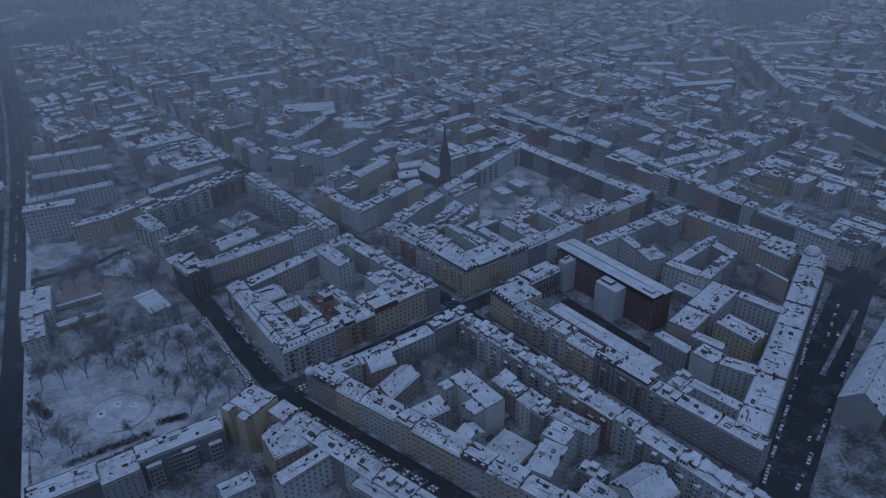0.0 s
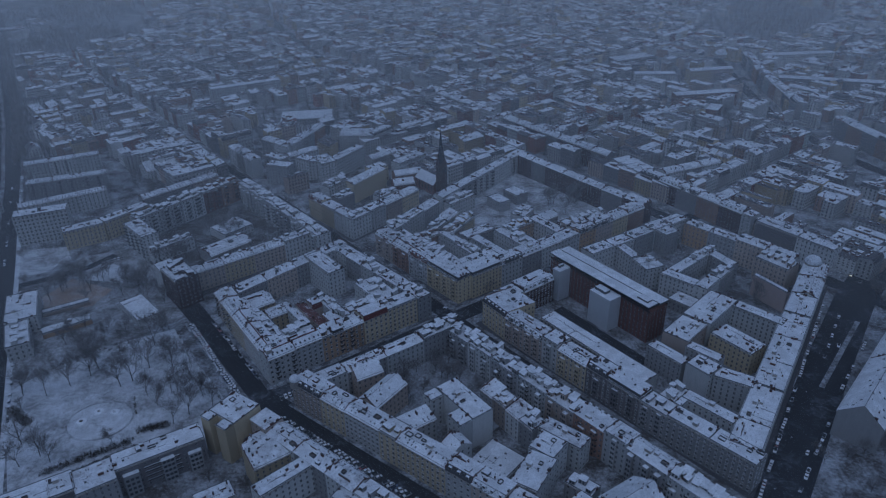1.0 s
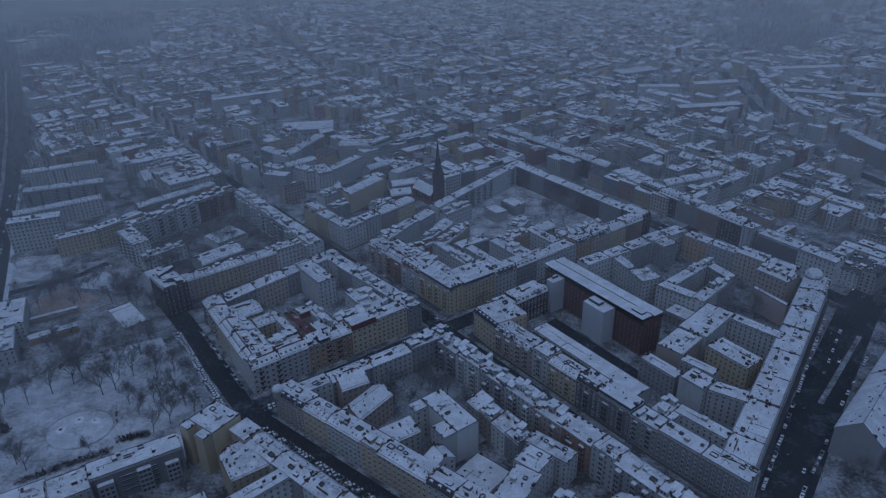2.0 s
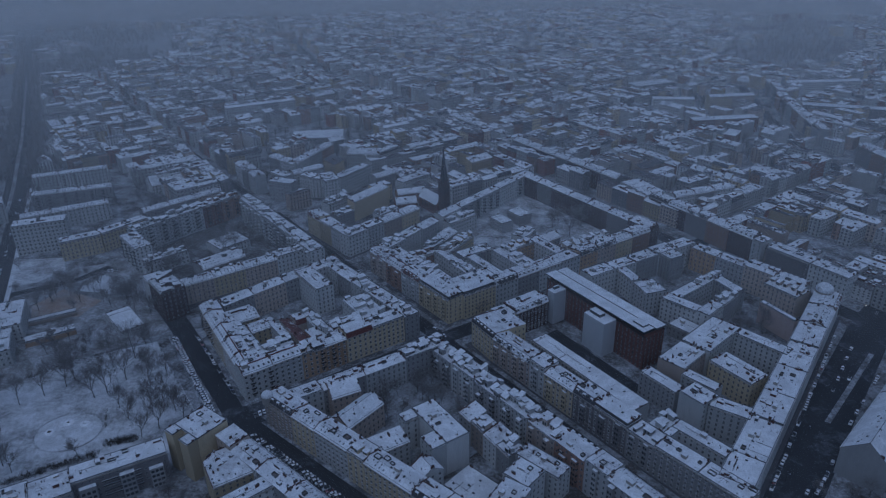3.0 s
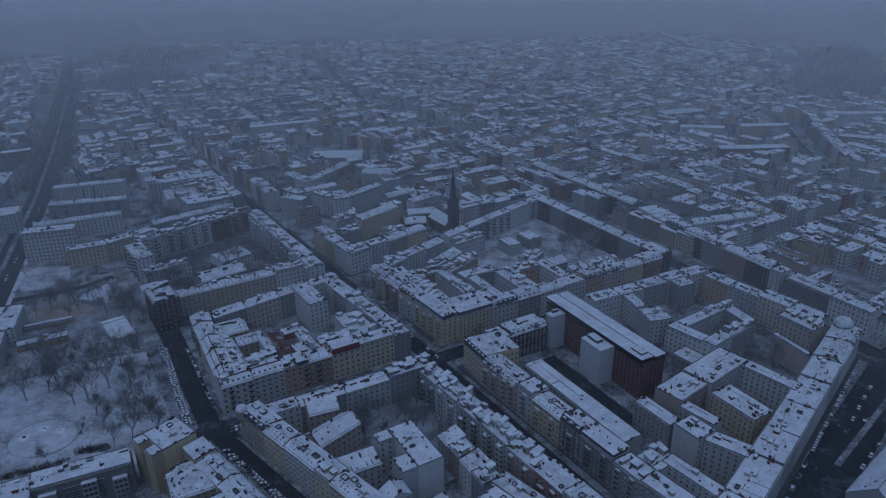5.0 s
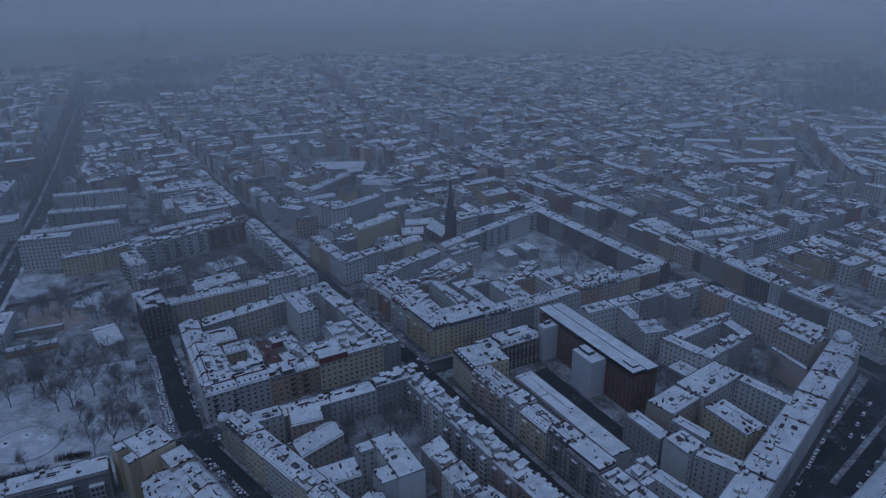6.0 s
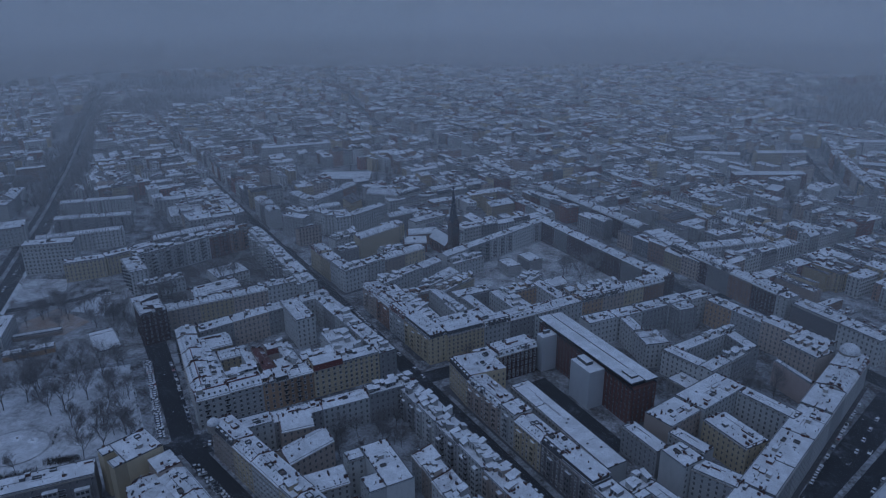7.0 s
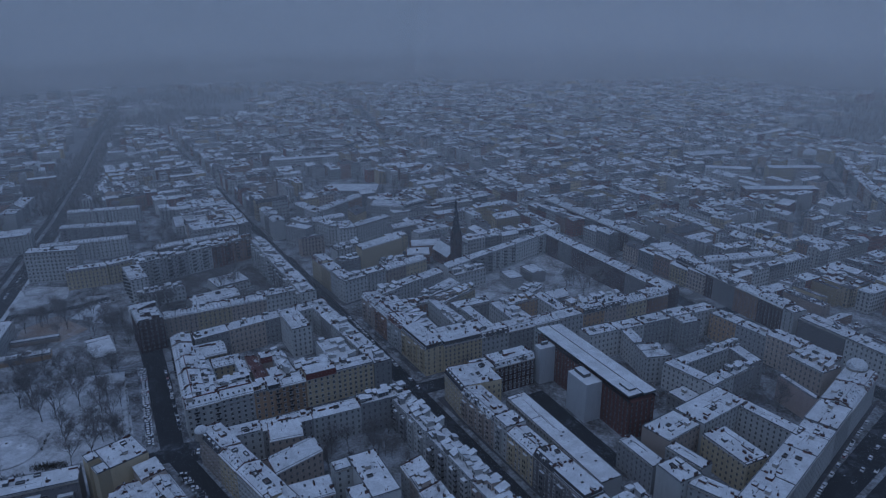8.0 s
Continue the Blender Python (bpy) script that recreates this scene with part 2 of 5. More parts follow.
def height_at(prof, y):
    for (y0, z0), (y1, z1) in zip(prof, prof[1:]):
        if y <= y1:
            return z0 + (z1 - z0) * (y - y0) / (y1 - y0)
    return prof[-1][1]


def facade(walls, o, u, length, top, storeys, spots, deep, cols=None, gap=3.15, h=1.9, w=1.25):
    """One wall side from o along u, with an opening for each window. Adds (place, turn, height) of every window to spots."""
    n = (u[1], -u[0])
    at = lambda x, z, back=0.0: (o[0] + u[0] * x - n[0] * back, o[1] + u[1] * x - n[1] * back, z)  # noqa: E731
    cols = cols or max(1, int((length - 0.8) / gap))
    step = length / cols
    xs = [step * (i + 0.5) for i in range(cols)]
    rise = (top - 4.0) / max(1, storeys - 1)
    levels = [1.2] + [4.0 + rise * i + 0.85 for i in range(storeys - 1)]
    h = min(h, rise - 1.2)
    turn = math.atan2(u[1], u[0])
    if not deep:
        walls.face((at(0, 0), at(length, 0), at(length, top), at(0, top)))
        for z in levels:
            for x in xs:
                spots.append((at(x, z, 0.0), turn, h, at))
        return
    z = 0.0
    for lv in levels:
        walls.face((at(0, z), at(length, z), at(length, lv), at(0, lv)))
        x = 0.0
        for c in xs:
            a, b = c - w / 2, c + w / 2
            walls.face((at(x, lv), at(a, lv), at(a, lv + h), at(x, lv + h)))
            for p, q, r, s in (((a, lv), (a, lv + h), 0, 0), ((b, lv + h), (b, lv), 0, 0), ((b, lv), (a, lv), 0, 0), ((a, lv + h), (b, lv + h), 0, 0)):
                walls.face((at(*p), at(*p, 0.25), at(*q, 0.25), at(*q)))
            spots.append((at(c, lv), turn, h, at))
            x = b
        walls.face((at(x, lv), at(length, lv), at(length, lv + h), at(x, lv + h)))
        z = lv + h
    walls.face((at(0, z), at(length, z), at(length, top), at(0, top)))


def house_faces(walls, roof_b, steep_b, width, d, e, roof, win, storeys, deep):
    """Walls and roof of one house with its front along x, and where its windows sit, side by side."""
    prof = profile_of(roof, d, e)
    x0, x1 = 0.015, width - 0.015
    sides = {}
    spec = {"f": ((x0, 0), (1, 0), x1 - x0, prof[0][1]), "b": ((x1, d), (-1, 0), x1 - x0, prof[-1][1])}
    for key, (o, u, length, top) in spec.items():
        sides[key] = []
        if key in win.lower():
            facade(walls, o, u, length, top, storeys, sides[key], deep)
        else:
            walls.face(((*o, 0), (o[0] + u[0] * length, o[1], 0), (o[0] + u[0] * length, o[1], top), (*o, top)))
    low = min(prof[0][1], prof[-1][1])
    for key, x, o, u in (("l", x0, (x0, d), (0, -1)), ("r", x1, (x1, 0), (0, 1))):
        sides[key] = []
        crown = [(x, y, z) for y, z in prof]
        if key in win.lower():
            facade(walls, o, u, d, low, storeys, sides[key], deep)
            poly = [(x, 0, low), *crown, (x, d, low)]
        else:
            poly = [(x, 0, 0), *crown, (x, d, 0)]
        poly = [p for i, p in enumerate(poly) if i == 0 or p != poly[i - 1]]
        if len(poly) > 2 and (key not in win.lower() or max(p[2] for p in poly) > low + 0.01):
            walls.face(poly if key == "l" else poly[::-1])
    last = len(prof) - 2
    for i, ((ya, za), (yb, zb)) in enumerate(zip(prof, prof[1:])):
        run = math.hypot(yb - ya, zb - za)
        cy, cz = (yb - ya) / run, (zb - za) / run
        if i == 0:
            ya, za = ya - cy * 0.35, za - cz * 0.35
        if i == last:
            yb, zb = yb + cy * 0.3, zb + cz * 0.3
        ny, nz = -cz * 0.24, cy * 0.24
        target = steep_b if abs(cz) > 0.7 else roof_b
        p = [(ya, za + 0.02), (yb, zb + 0.02), (yb + ny, zb + nz + 0.02), (ya + ny, za + nz + 0.02)]
        f = lambda x, q: (x, q[0], q[1])  # noqa: E731
        target.face((f(x0, p[3]), f(x1, p[3]), f(x1, p[2]), f(x0, p[2])))
        target.face((f(x0, p[0]), f(x1, p[0]), f(x1, p[3]), f(x0, p[3])), 1)
        target.face((f(x1, p[1]), f(x0, p[1]), f(x0, p[2]), f(x1, p[2])), 1)
        target.face((f(x0, p[0]), f(x0, p[3]), f(x0, p[2]), f(x0, p[1])), 1)
        target.face((f(x1, p[0]), f(x1, p[1]), f(x1, p[2]), f(x1, p[3])), 1)
    return prof, sides


def pane(buf, spot, w=1.25, sill=False):
    """One window in a joined mesh: the glass and its painted border, set into the opening."""
    place, turn, h, at = spot
    c, s = math.cos(turn), math.sin(turn)
    f = lambda x, z, y: (place[0] + c * x - s * y, place[1] + s * x + c * y, place[2] + z)  # noqa: E731
    if not sill:
        buf.face((f(-w / 2, 0, -0.03), f(w / 2, 0, -0.03), f(w / 2, h, -0.03), f(-w / 2, h, -0.03)), 0)
        return
    buf.face((f(-w / 2, 0, 0.2), f(w / 2, 0, 0.2), f(w / 2, h, 0.2), f(-w / 2, h, 0.2)), 0)
    for x0, x1 in ((-w / 2, -w / 2 + 0.1), (-0.05, 0.05), (w / 2 - 0.1, w / 2)):
        buf.face((f(x0, 0, 0.15), f(x1, 0, 0.15), f(x1, h, 0.15), f(x0, h, 0.15)), 1)
    buf.face((f(-w / 2, h - 0.1, 0.14), f(w / 2, h - 0.1, 0.14), f(w / 2, h, 0.14), f(-w / 2, h, 0.14)), 1)


rng = random.Random(7)
WORDS = {1: "one", 2: "two", 3: "three", 4: "four", 5: "five", 6: "six", 7: "seven", 8: "eight", 9: "nine"}


def house(ax, ay, bx, by, d, e, wall="w", roof="F", win="fb", near=True, chimneys=None, balconies="", share=0.42, name="apartment_house", skylights=None, storeys=None, group="", thin=None, cover=None, bays=""):
    """A house whose front runs from a to b, its body on the left of that line, d deep and e high to the eaves."""
    width = math.hypot(bx - ax, by - ay)
    BUILT.update(cells(ax, ay, bx, by, d))
    storeys = storeys or max(1, round((e - 4.0) / 3.45) + 1)
    word, mat = WALLS[wall]
    walls, roof_b, steep_b = Buf(), Buf(), Buf()
    prof, sides = house_faces(walls, roof_b, steep_b, width, d, e, roof, win, storeys, near)
    m = Matrix.Translation((ax, ay, 0)) @ Matrix.Rotation(math.atan2(by - ay, bx - ax), 4, "Z")
    top = new(name, walls.mesh("wall", (mat,)))
    top.matrix_basis = m
    number = WORDS.get(storeys, "tall") + "-storey"
    tagged(top, f"{number} {word} house with {ROOF_WORDS[roof]}", "house", group)
    thin = rng.random() < 0.45 if thin is None else thin
    part("roof", roof_b.mesh("roof", (cover or (ROOF_THIN if thin else ROOF_SNOW), METAL)), top)
    if steep_b.f:
        tiles = RED_TILE if roof == "A" else TILE_SNOW if rng.random() < 0.55 else SLATE_SNOW
        part("mansard", steep_b.mesh("mansard", (tiles, METAL)), top, "dark slates under thin snow" if tiles is SLATE_SNOW else "red clay tiles under thin snow" if tiles is TILE_SNOW else "bare red clay tiles")
    joined = Buf()
    for key, spots in sides.items():
        single = key.upper() in win and near
        for spot in spots:
            if single:
                place, turn, h, _ = spot
                data = WIN[1.9] if h > 1.6 else WIN[1.5]
                part("window", data, top, "", Matrix.Translation(place) @ Matrix.Rotation(turn, 4, "Z"))
            else:
                pane(joined, spot, sill=near)
        if key in balconies and spots and rng.random() < share:
            cols = sorted({round(s[0][0] * 8 + s[0][1] * 8) for s in spots})
            chosen = set(cols[1::3])
            for s in spots:
                if round(s[0][0] * 8 + s[0][1] * 8) in chosen and s[0][2] > 4:
                    part("balcony", BALCONY, top, "", Matrix.Translation((s[0][0], s[0][1], s[0][2] - 0.85)) @ Matrix.Rotation(s[1], 4, "Z"))
    if joined.f:
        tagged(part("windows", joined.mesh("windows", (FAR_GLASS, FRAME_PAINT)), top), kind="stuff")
    if not near:
        return top
    trim = Buf()
    if "f" in win.lower():
        trim.box(0.02, -0.5, e - 0.75, width - 0.02, -0.02, e - 0.3, 0, None, True)
        part("cornice", trim.mesh("cornice", (STONE,)), top)
        for z in (4.05, e - 4.2) if "F" in win else ():
            band = Buf()
            band.box(0.02, -0.16, z, width - 0.02, -0.02, z + 0.3, 0, None, True)
            part("string_course", band.mesh("string_course", (STONE,)), top)
    if roof in "FTPZ":
        lip, z = Buf(), e + 0.24
        for x0, y0, x1, y1 in ((0.05, -0.1, width - 0.05, 0.18), (0.05, d - 0.2, width - 0.05, d + 0.1), (0.05, 0.18, 0.3, d - 0.2), (width - 0.3, 0.18, width - 0.05, d - 0.2)):
            lip.box(x0, y0, z, x1, y1, z + 0.5, 0)
        if roof != "P":
            for _ in range(int(width / 14)):
                x, y0, y1 = rng.uniform(1, width - 1), rng.choice((0.3, d * 0.45)), rng.choice((d * 0.5, d * 0.7, d - 0.4))
                lip.box(x - 0.08, y0, z, x + 0.08, y1, z + rng.uniform(0.15, 0.5), 0, 1)
            y = rng.uniform(d * 0.35, d * 0.7)
            x0 = rng.uniform(0.4, width * 0.5)
            lip.box(x0, y - 0.06, z, x0 + width * rng.uniform(0.15, 0.4), y + 0.06, z + 0.3, 0, 1)
        part("parapet", lip.mesh("parapet", (METAL, SOOT)), top)
    else:
        lip = Buf()
        for (y0, z0), (y1, z1) in zip(prof, prof[1:]):
            for x0, x1 in ((0.05, 0.4),):
                a, b, c, f = (x0, y0, z0 + 0.2), (x1, y0, z0 + 0.2), (x1, y1, z1 + 0.2), (x0, y1, z1 + 0.2)
                up = lambda p: (p[0], p[1], p[2] + 0.5)  # noqa: E731
                lip.face((up(a), up(b), up(c), up(f)))
                lip.face((a, up(a), up(f), f))
                lip.face((b, c, up(c), up(b)))
                lip.face((a, b, up(b), up(a)))
                lip.face((f, up(f), up(c), c))
        part("party_wall_coping", lip.mesh("party_wall_coping", (BRICK,)), top)
    area = width * d
    if roof in "FHM" and width > 10 and ay < 600:
        walk_b, y = Buf(), d * rng.uniform(0.45, 0.75)
        x, za = rng.uniform(0.6, width * 0.4), height_at(prof, y) + 0.3
        walk_b.box(x, y - 0.15, za, x + width * rng.uniform(0.25, 0.5), y + 0.15, za + 0.1, 0, 1)
        part("roof_walkway", walk_b.mesh("roof_walkway", (METAL, SOOT)), top, "dark chimney-sweep planks along the roof")
    for key in bays:
        n = max(1, int(width / 8.5))
        for i in range(n):
            w, h, out = rng.uniform(2.6, 4.2), e - rng.uniform(0.5, 5), rng.uniform(1.2, 2.6)
            b, x = Buf(), width * (i + 0.5) / n + rng.uniform(-1, 1)
            out = 1.2 if key == "f" else out
            low = 3.6 if key == "f" else 0.0
            b.box(-w / 2, -out, low, w / 2, -0.03, h, 0, 1, True)
            for k in range(1 if low else 0, int(h / 3.3)):
                for s in (-0.23, 0.23):
                    b.face([(s * w + px, -out - 0.02, 1.4 + k * 3.3 + pz) for px, pz in ((-0.5, 0), (0.5, 0), (0.5, 1.7), (-0.5, 1.7))], 2)
            mm = Matrix.Translation((x, 0, 0)) if key == "f" else Matrix.Translation((x, d, 0)) @ Matrix.Rotation(math.pi, 4, "Z")
            part("bay", b.mesh("bay", (mat, CAP, GLASS)), top, "tall projecting bay with snow on top", mm)
    if roof == "K":
        b = Buf()
        b.box(0.1, 5.0, e + 2.6, width - 0.1, 5.5, e + 4.2, 0)
        part("ridge_wall", b.mesh("ridge_wall", (RED_TILE,)), top, "red-brown ridge wall free of snow")
        n = max(2, int(width / 2.9))
        for i in range(n):
            part("skylight", SKYLIGHT, top, "", Matrix.Translation((width * (i + 0.5) / n, 2.2, e + 1.72)) @ Matrix.Rotation(math.atan2(3.4, 5.2), 4, "X"))
    if roof == "P":
        b = Buf()
        b.box(0.9, 1.0, e + 0.2, width - 0.9, d - 1.0, e + 2.8, 0)
        for i in range(int(width / 1.6)):
            x = 0.9 + (i + 0.5) * (width - 1.8) / int(width / 1.6)
            for y in (0.93, d - 1.0):
                b.box(x - 0.06, y, e + 0.2, x + 0.06, y + 0.07, e + 2.8, 1)
        box = part("attic", b.mesh("attic", (FAR_GLASS, METAL)), top, "set-back attic with dark glazing")
        b = Buf()
        b.box(0.3, 0.3, e + 2.8, width - 0.3, d - 0.3, e + 3.15, 1, 0, True)
        part("attic_roof", b.mesh("attic_roof", (ROOF_SNOW, METAL)), box)
        prof = [(0, e + 3.1), (d, e + 3.1)]
    for _ in range(chimneys if chimneys is not None else min(4 if ay < 640 else 3, 1 + int(area / 100))):
        x = rng.choice((0.9, width - 0.9)) if rng.random() < 0.6 else rng.uniform(1.5, max(1.6, width - 1.5))
        y = rng.uniform(min(2.6, d * 0.3), d - 1.2)
        part("chimney", rng.choice(CHIMNEYS), top, "", Matrix.Translation((x, y, height_at(prof, y))) @ Matrix.Rotation(rng.choice((0, math.pi / 2)), 4, "Z"))
    for _ in range(skylights if skylights is not None else min(2, int(area / 150))):
        x, y = rng.uniform(1, max(1.1, width - 1)), rng.uniform(d * 0.25, d - 1.3)
        slope = math.atan2(height_at(prof, y + 0.3) - height_at(prof, y - 0.3), 0.6)
        part("skylight", SKYLIGHT, top, "", Matrix.Translation((x, y, height_at(prof, y) + 0.25)) @ Matrix.Rotation(slope, 4, "X"))
    for _ in range(1 if area > 150 and roof == 'F' else 0):
        x, y = rng.uniform(1, max(1.1, width - 1)), rng.uniform(d * 0.3, d - 1)
        part("vent", VENT, top, "", Matrix.Translation((x, y, height_at(prof, y))))
    fit = Buf()
    for _ in range(int(area / 48) if chimneys != 0 else 1):
        x, y, s = rng.uniform(0.6, width - 0.6), rng.uniform(0.9, d - 0.6), rng.uniform(0.1, 0.2)
        z = height_at(prof, y)
        fit.box(x - s, y - s, z - 0.2, x + s, y + s, z + rng.uniform(0.5, 1.5), rng.choice((0, 0, 3)), rng.choice((0, 1)))
    for x in (0.35, width - 0.35):
        y = rng.uniform(1.5, d)
        while y < d - 1.5:
            run, z = rng.uniform(0.8, 2.2), height_at(prof, y)
            fit.box(x - 0.3, y - run / 2, z - 0.4, x + 0.3, y + run / 2, z + rng.uniform(0.9, 1.7), 3, 1)
            y += run + rng.uniform(3, 9)
    if roof in "FHKM" and ay < 600 and d > 9.5 and width > 9 and chimneys != 0:
        for k in range(max(1, int(width / 8))):
            w, deep = rng.uniform(1.8, 4.2), rng.uniform(1.6, 3.2)
            x, y = rng.uniform(w / 2 + 0.8, width - w / 2 - 0.8), rng.uniform(max(3.6, d * 0.35), d - deep / 2 - 1.0)
            z = max(height_at(prof, y - deep / 2), height_at(prof, y + deep / 2)) + 0.28
            kind = rng.random()
            if kind < 0.45:
                fit.box(x - w / 2, y - deep / 2, z - 0.8, x + w / 2, y + deep / 2, z + 0.08, 0, 4)
                for x0, y0, x1, y1 in ((-w / 2, -deep / 2, w / 2, -deep / 2 + 0.08), (-w / 2, deep / 2 - 0.08, w / 2, deep / 2), (-w / 2, -deep / 2, -w / 2 + 0.08, deep / 2), (w / 2 - 0.08, -deep / 2, w / 2, deep / 2)):
                    fit.box(x + x0, y + y0, z, x + x1, y + y1, z + 0.95, 0)
            elif kind < 0.75:
                fit.box(x - w / 2, y - deep / 2, z - 0.8, x + w / 2, y + deep / 2, z + rng.uniform(0.8, 1.9), rng.choice((0, 3, 5)), 6)
            else:
                fit.box(x - w, y - 0.2, z - 0.8, x + w, y + 0.2, z + rng.uniform(0.5, 1.0), 3, 1)
    if roof in "HGSB":
        for share in (0.16, 0.3) if d > 10 else (0.25,):
            y, n = d * share, max(2, int(width / 2.8))
            tilt = math.atan2(height_at(prof, y + 0.3) - height_at(prof, y - 0.3), 0.6)
            c, t = math.cos(tilt) * 0.5, math.sin(tilt) * 0.5
            z = height_at(prof, y) + 0.3
            for i in range(n):
                if rng.random() < 0.55:
                    x = width * (i + 0.5) / n
                    fit.face(((x - 0.4, y - c, z - t), (x + 0.4, y - c, z - t), (x + 0.4, y + c, z + t), (x - 0.4, y + c, z + t)), 2)
    if roof in "HGSMKB":
        y = 0.35
        z = height_at(prof, y) + 0.22
        fit.box(0.2, y - 0.03, z, width - 0.2, y + 0.03, z + 0.32, 0)
    tagged(part("roof_fittings", fit.mesh("roof_fittings", (METAL, SOOT, GLASS, BRICK, DECK, STONE, CAP)), top, "small roof decks, stair heads, pipes and stacks"), kind="stuff")
    if roof == "M" and "f" in win.lower():
        n = max(1, int(width / 4.2))
        for i in range(n):
            part("dormer", DORMER, top, "", Matrix.Translation((width * (i + 0.5) / n, 0.45, e + 0.75)))
    if roof in "TZ":
        n = max(3, int(width / (4.6 if roof == "T" else 2.3)))
        for i in range(n):
            b, w, dy, z1 = Buf(), rng.uniform(2.0, 4.8), rng.uniform(2.4, d * 0.5), rng.uniform(1.2, 3.4)
            b.box(-w / 2, -dy / 2, -0.3, w / 2, dy / 2, z1, 0)
            for s in (-1, 1):
                b.face([(s * w * 0.22 + px, dy / 2 + 0.02, pz) for px, pz in ((0.55, 0.5), (-0.55, 0.5), (-0.55, z1 - 0.3), (0.55, z1 - 0.3))], 1)
                b.face([(s * w * 0.22 + px, -dy / 2 - 0.02, pz) for px, pz in ((-0.55, 0.5), (0.55, 0.5), (0.55, z1 - 0.3), (-0.55, z1 - 0.3))], 1)
            tip = rng.choice((0.0, 0.0, 0.7, 1.1) if roof == "T" else (0.0, 0.8, 1.3, 1.9)) * rng.choice((-1, 1))
            lo, hi = z1 + max(0, -tip), z1 + max(0, tip)
            q = [(-w / 2 - 0.3, -dy / 2 - 0.3, lo), (w / 2 + 0.3, -dy / 2 - 0.3, lo), (w / 2 + 0.3, dy / 2 + 0.4, hi), (-w / 2 - 0.3, dy / 2 + 0.4, hi)]
            cap = Buf()
            cap.face([(x, y, z + 0.22) for x, y, z in q], 1)
            for p, r in zip(q, q[1:] + q[:1]):
                cap.face((p, r, (r[0], r[1], r[2] + 0.22), (p[0], p[1], p[2] + 0.22)), 0)
            cap.face(q[::-1], 0)
            if hi > lo + 0.01 or lo > z1:
                for x in (-w / 2, w / 2):
                    b.face([(x, -dy / 2, z1), (x, dy / 2, z1), (x, dy / 2, hi), (x, -dy / 2, lo)])
                for y, z in ((-dy / 2, lo), (dy / 2, hi)):
                    b.face([(-w / 2, y, z1), (w / 2, y, z1), (w / 2, y, z), (-w / 2, y, z)])
            x = min(max(width * (i + 0.5) / n + rng.uniform(-1, 1), w / 2 + 0.5), width - w / 2 - 0.5)
            y = rng.uniform(dy / 2 + 0.6, d - dy / 2 - 0.6)
            box = part("penthouse", b.mesh("penthouse", (mat, GLASS)), top, "small penthouse with snowy top", Matrix.Translation((x, y, e + 0.3)) @ Matrix.Rotation(rng.uniform(-0.12, 0.12), 4, "Z"))
            part("penthouse_roof", cap.mesh("penthouse_roof", (METAL, CAP)), box)
    if roof == "F" and area > 260 and rng.random() < 0.5:
        box = part("roof_hatch", HATCH, top, "", Matrix.Translation((rng.uniform(3, width - 3), rng.uniform(4, d - 3), e + 0.3)))
        part("hatch_roof", HATCH_TOP, box)
    return top


def row(ax, ay, bx, by, d, e, specs, win="fb", near=True, first="", last="", **more):
    """Houses side by side from a to b. specs: a word for each, wall letter, width share, roof letter, then +/- metres of height."""
    words = specs.split()
    items = []
    for wd in words:
        i = 1
        while i < len(wd) and (wd[i].isdigit() or wd[i] == "."):
            i += 1
        items.append((wd[0], float(wd[1:i] or 20), wd[i], float(wd[i + 1:] or 0)))
    total, x = sum(it[1] for it in items), 0.0
    for n, (wall, w, roof, up) in enumerate(items):
        p, q = x / total, (x + w) / total
        x += w
        sides = win + (first if n == 0 else "") + (last if n == len(items) - 1 else "")
        house(ax + (bx - ax) * p, ay + (by - ay) * p, ax + (bx - ax) * q, ay + (by - ay) * q, d, e + up, wall, roof, sides, near, **more)


# ---- ground, streets, pavements ----
def sheet(name, pts, z, mat, label, category, thick=0.0, kind="structure"):
    b = Buf()
    b.face([(x, y, z) for x, y in pts])
    if thick:
        for p, q in zip(pts, pts[1:] + pts[:1]):
            b.face(((*p, z - thick), (*q, z - thick), (*q, z), (*p, z)))
    return tagged(new(name, b.mesh(name, (mat,))), label, category, kind=kind)


def strip(pts, width):
    """The outline of a band of that width along a line of points."""
    left, right = [], []
    for i, p in enumerate(pts):
        a, b = Vector(pts[max(0, i - 1)]), Vector(pts[min(len(pts) - 1, i + 1)])
        t = (b - a).normalized()
        n = Vector((-t.y, t.x)) * width / 2
        left.append((p[0] + n.x, p[1] + n.y))
        right.append((p[0] - n.x, p[1] - n.y))
    return right + left[::-1]


def road(name, pts, width, z):
    for (x0, y0), (x1, y1) in zip(pts, pts[1:]):
        r = math.hypot(x1 - x0, y1 - y0)
        BUILT.update(cells(x0 + (y1 - y0) / r * width / 2, y0 - (x1 - x0) / r * width / 2, x1 + (y1 - y0) / r * width / 2, y1 - (x1 - x0) / r * width / 2, width))
    return sheet(name, strip(pts, width), z, ASPHALT, "dark wet asphalt street with slush at the kerbs", "street")


sheet("ground", [(-6000, -900), (6000, -900), (6000, 7500), (-6000, 7500)], 0.0, YARD, "snow-covered city ground with trodden dark patches", "ground")
road("road_park", [(-215, 505), (-176, 455), (-104, 357), (80, 208), (160, 140)], 15, 0.05)
road("road_cross", [(-120, 338), (13, 436), (216, 580), (420, 722), (620, 865)], 14, 0.06)
road("road_row", [(190, 222), (28, 426), (-60, 538), (-160, 664)], 14, 0.07)
road("road_far", [(-160, 664), (-262, 790), (-420, 990), (-620, 1240)], 9, 0.07)
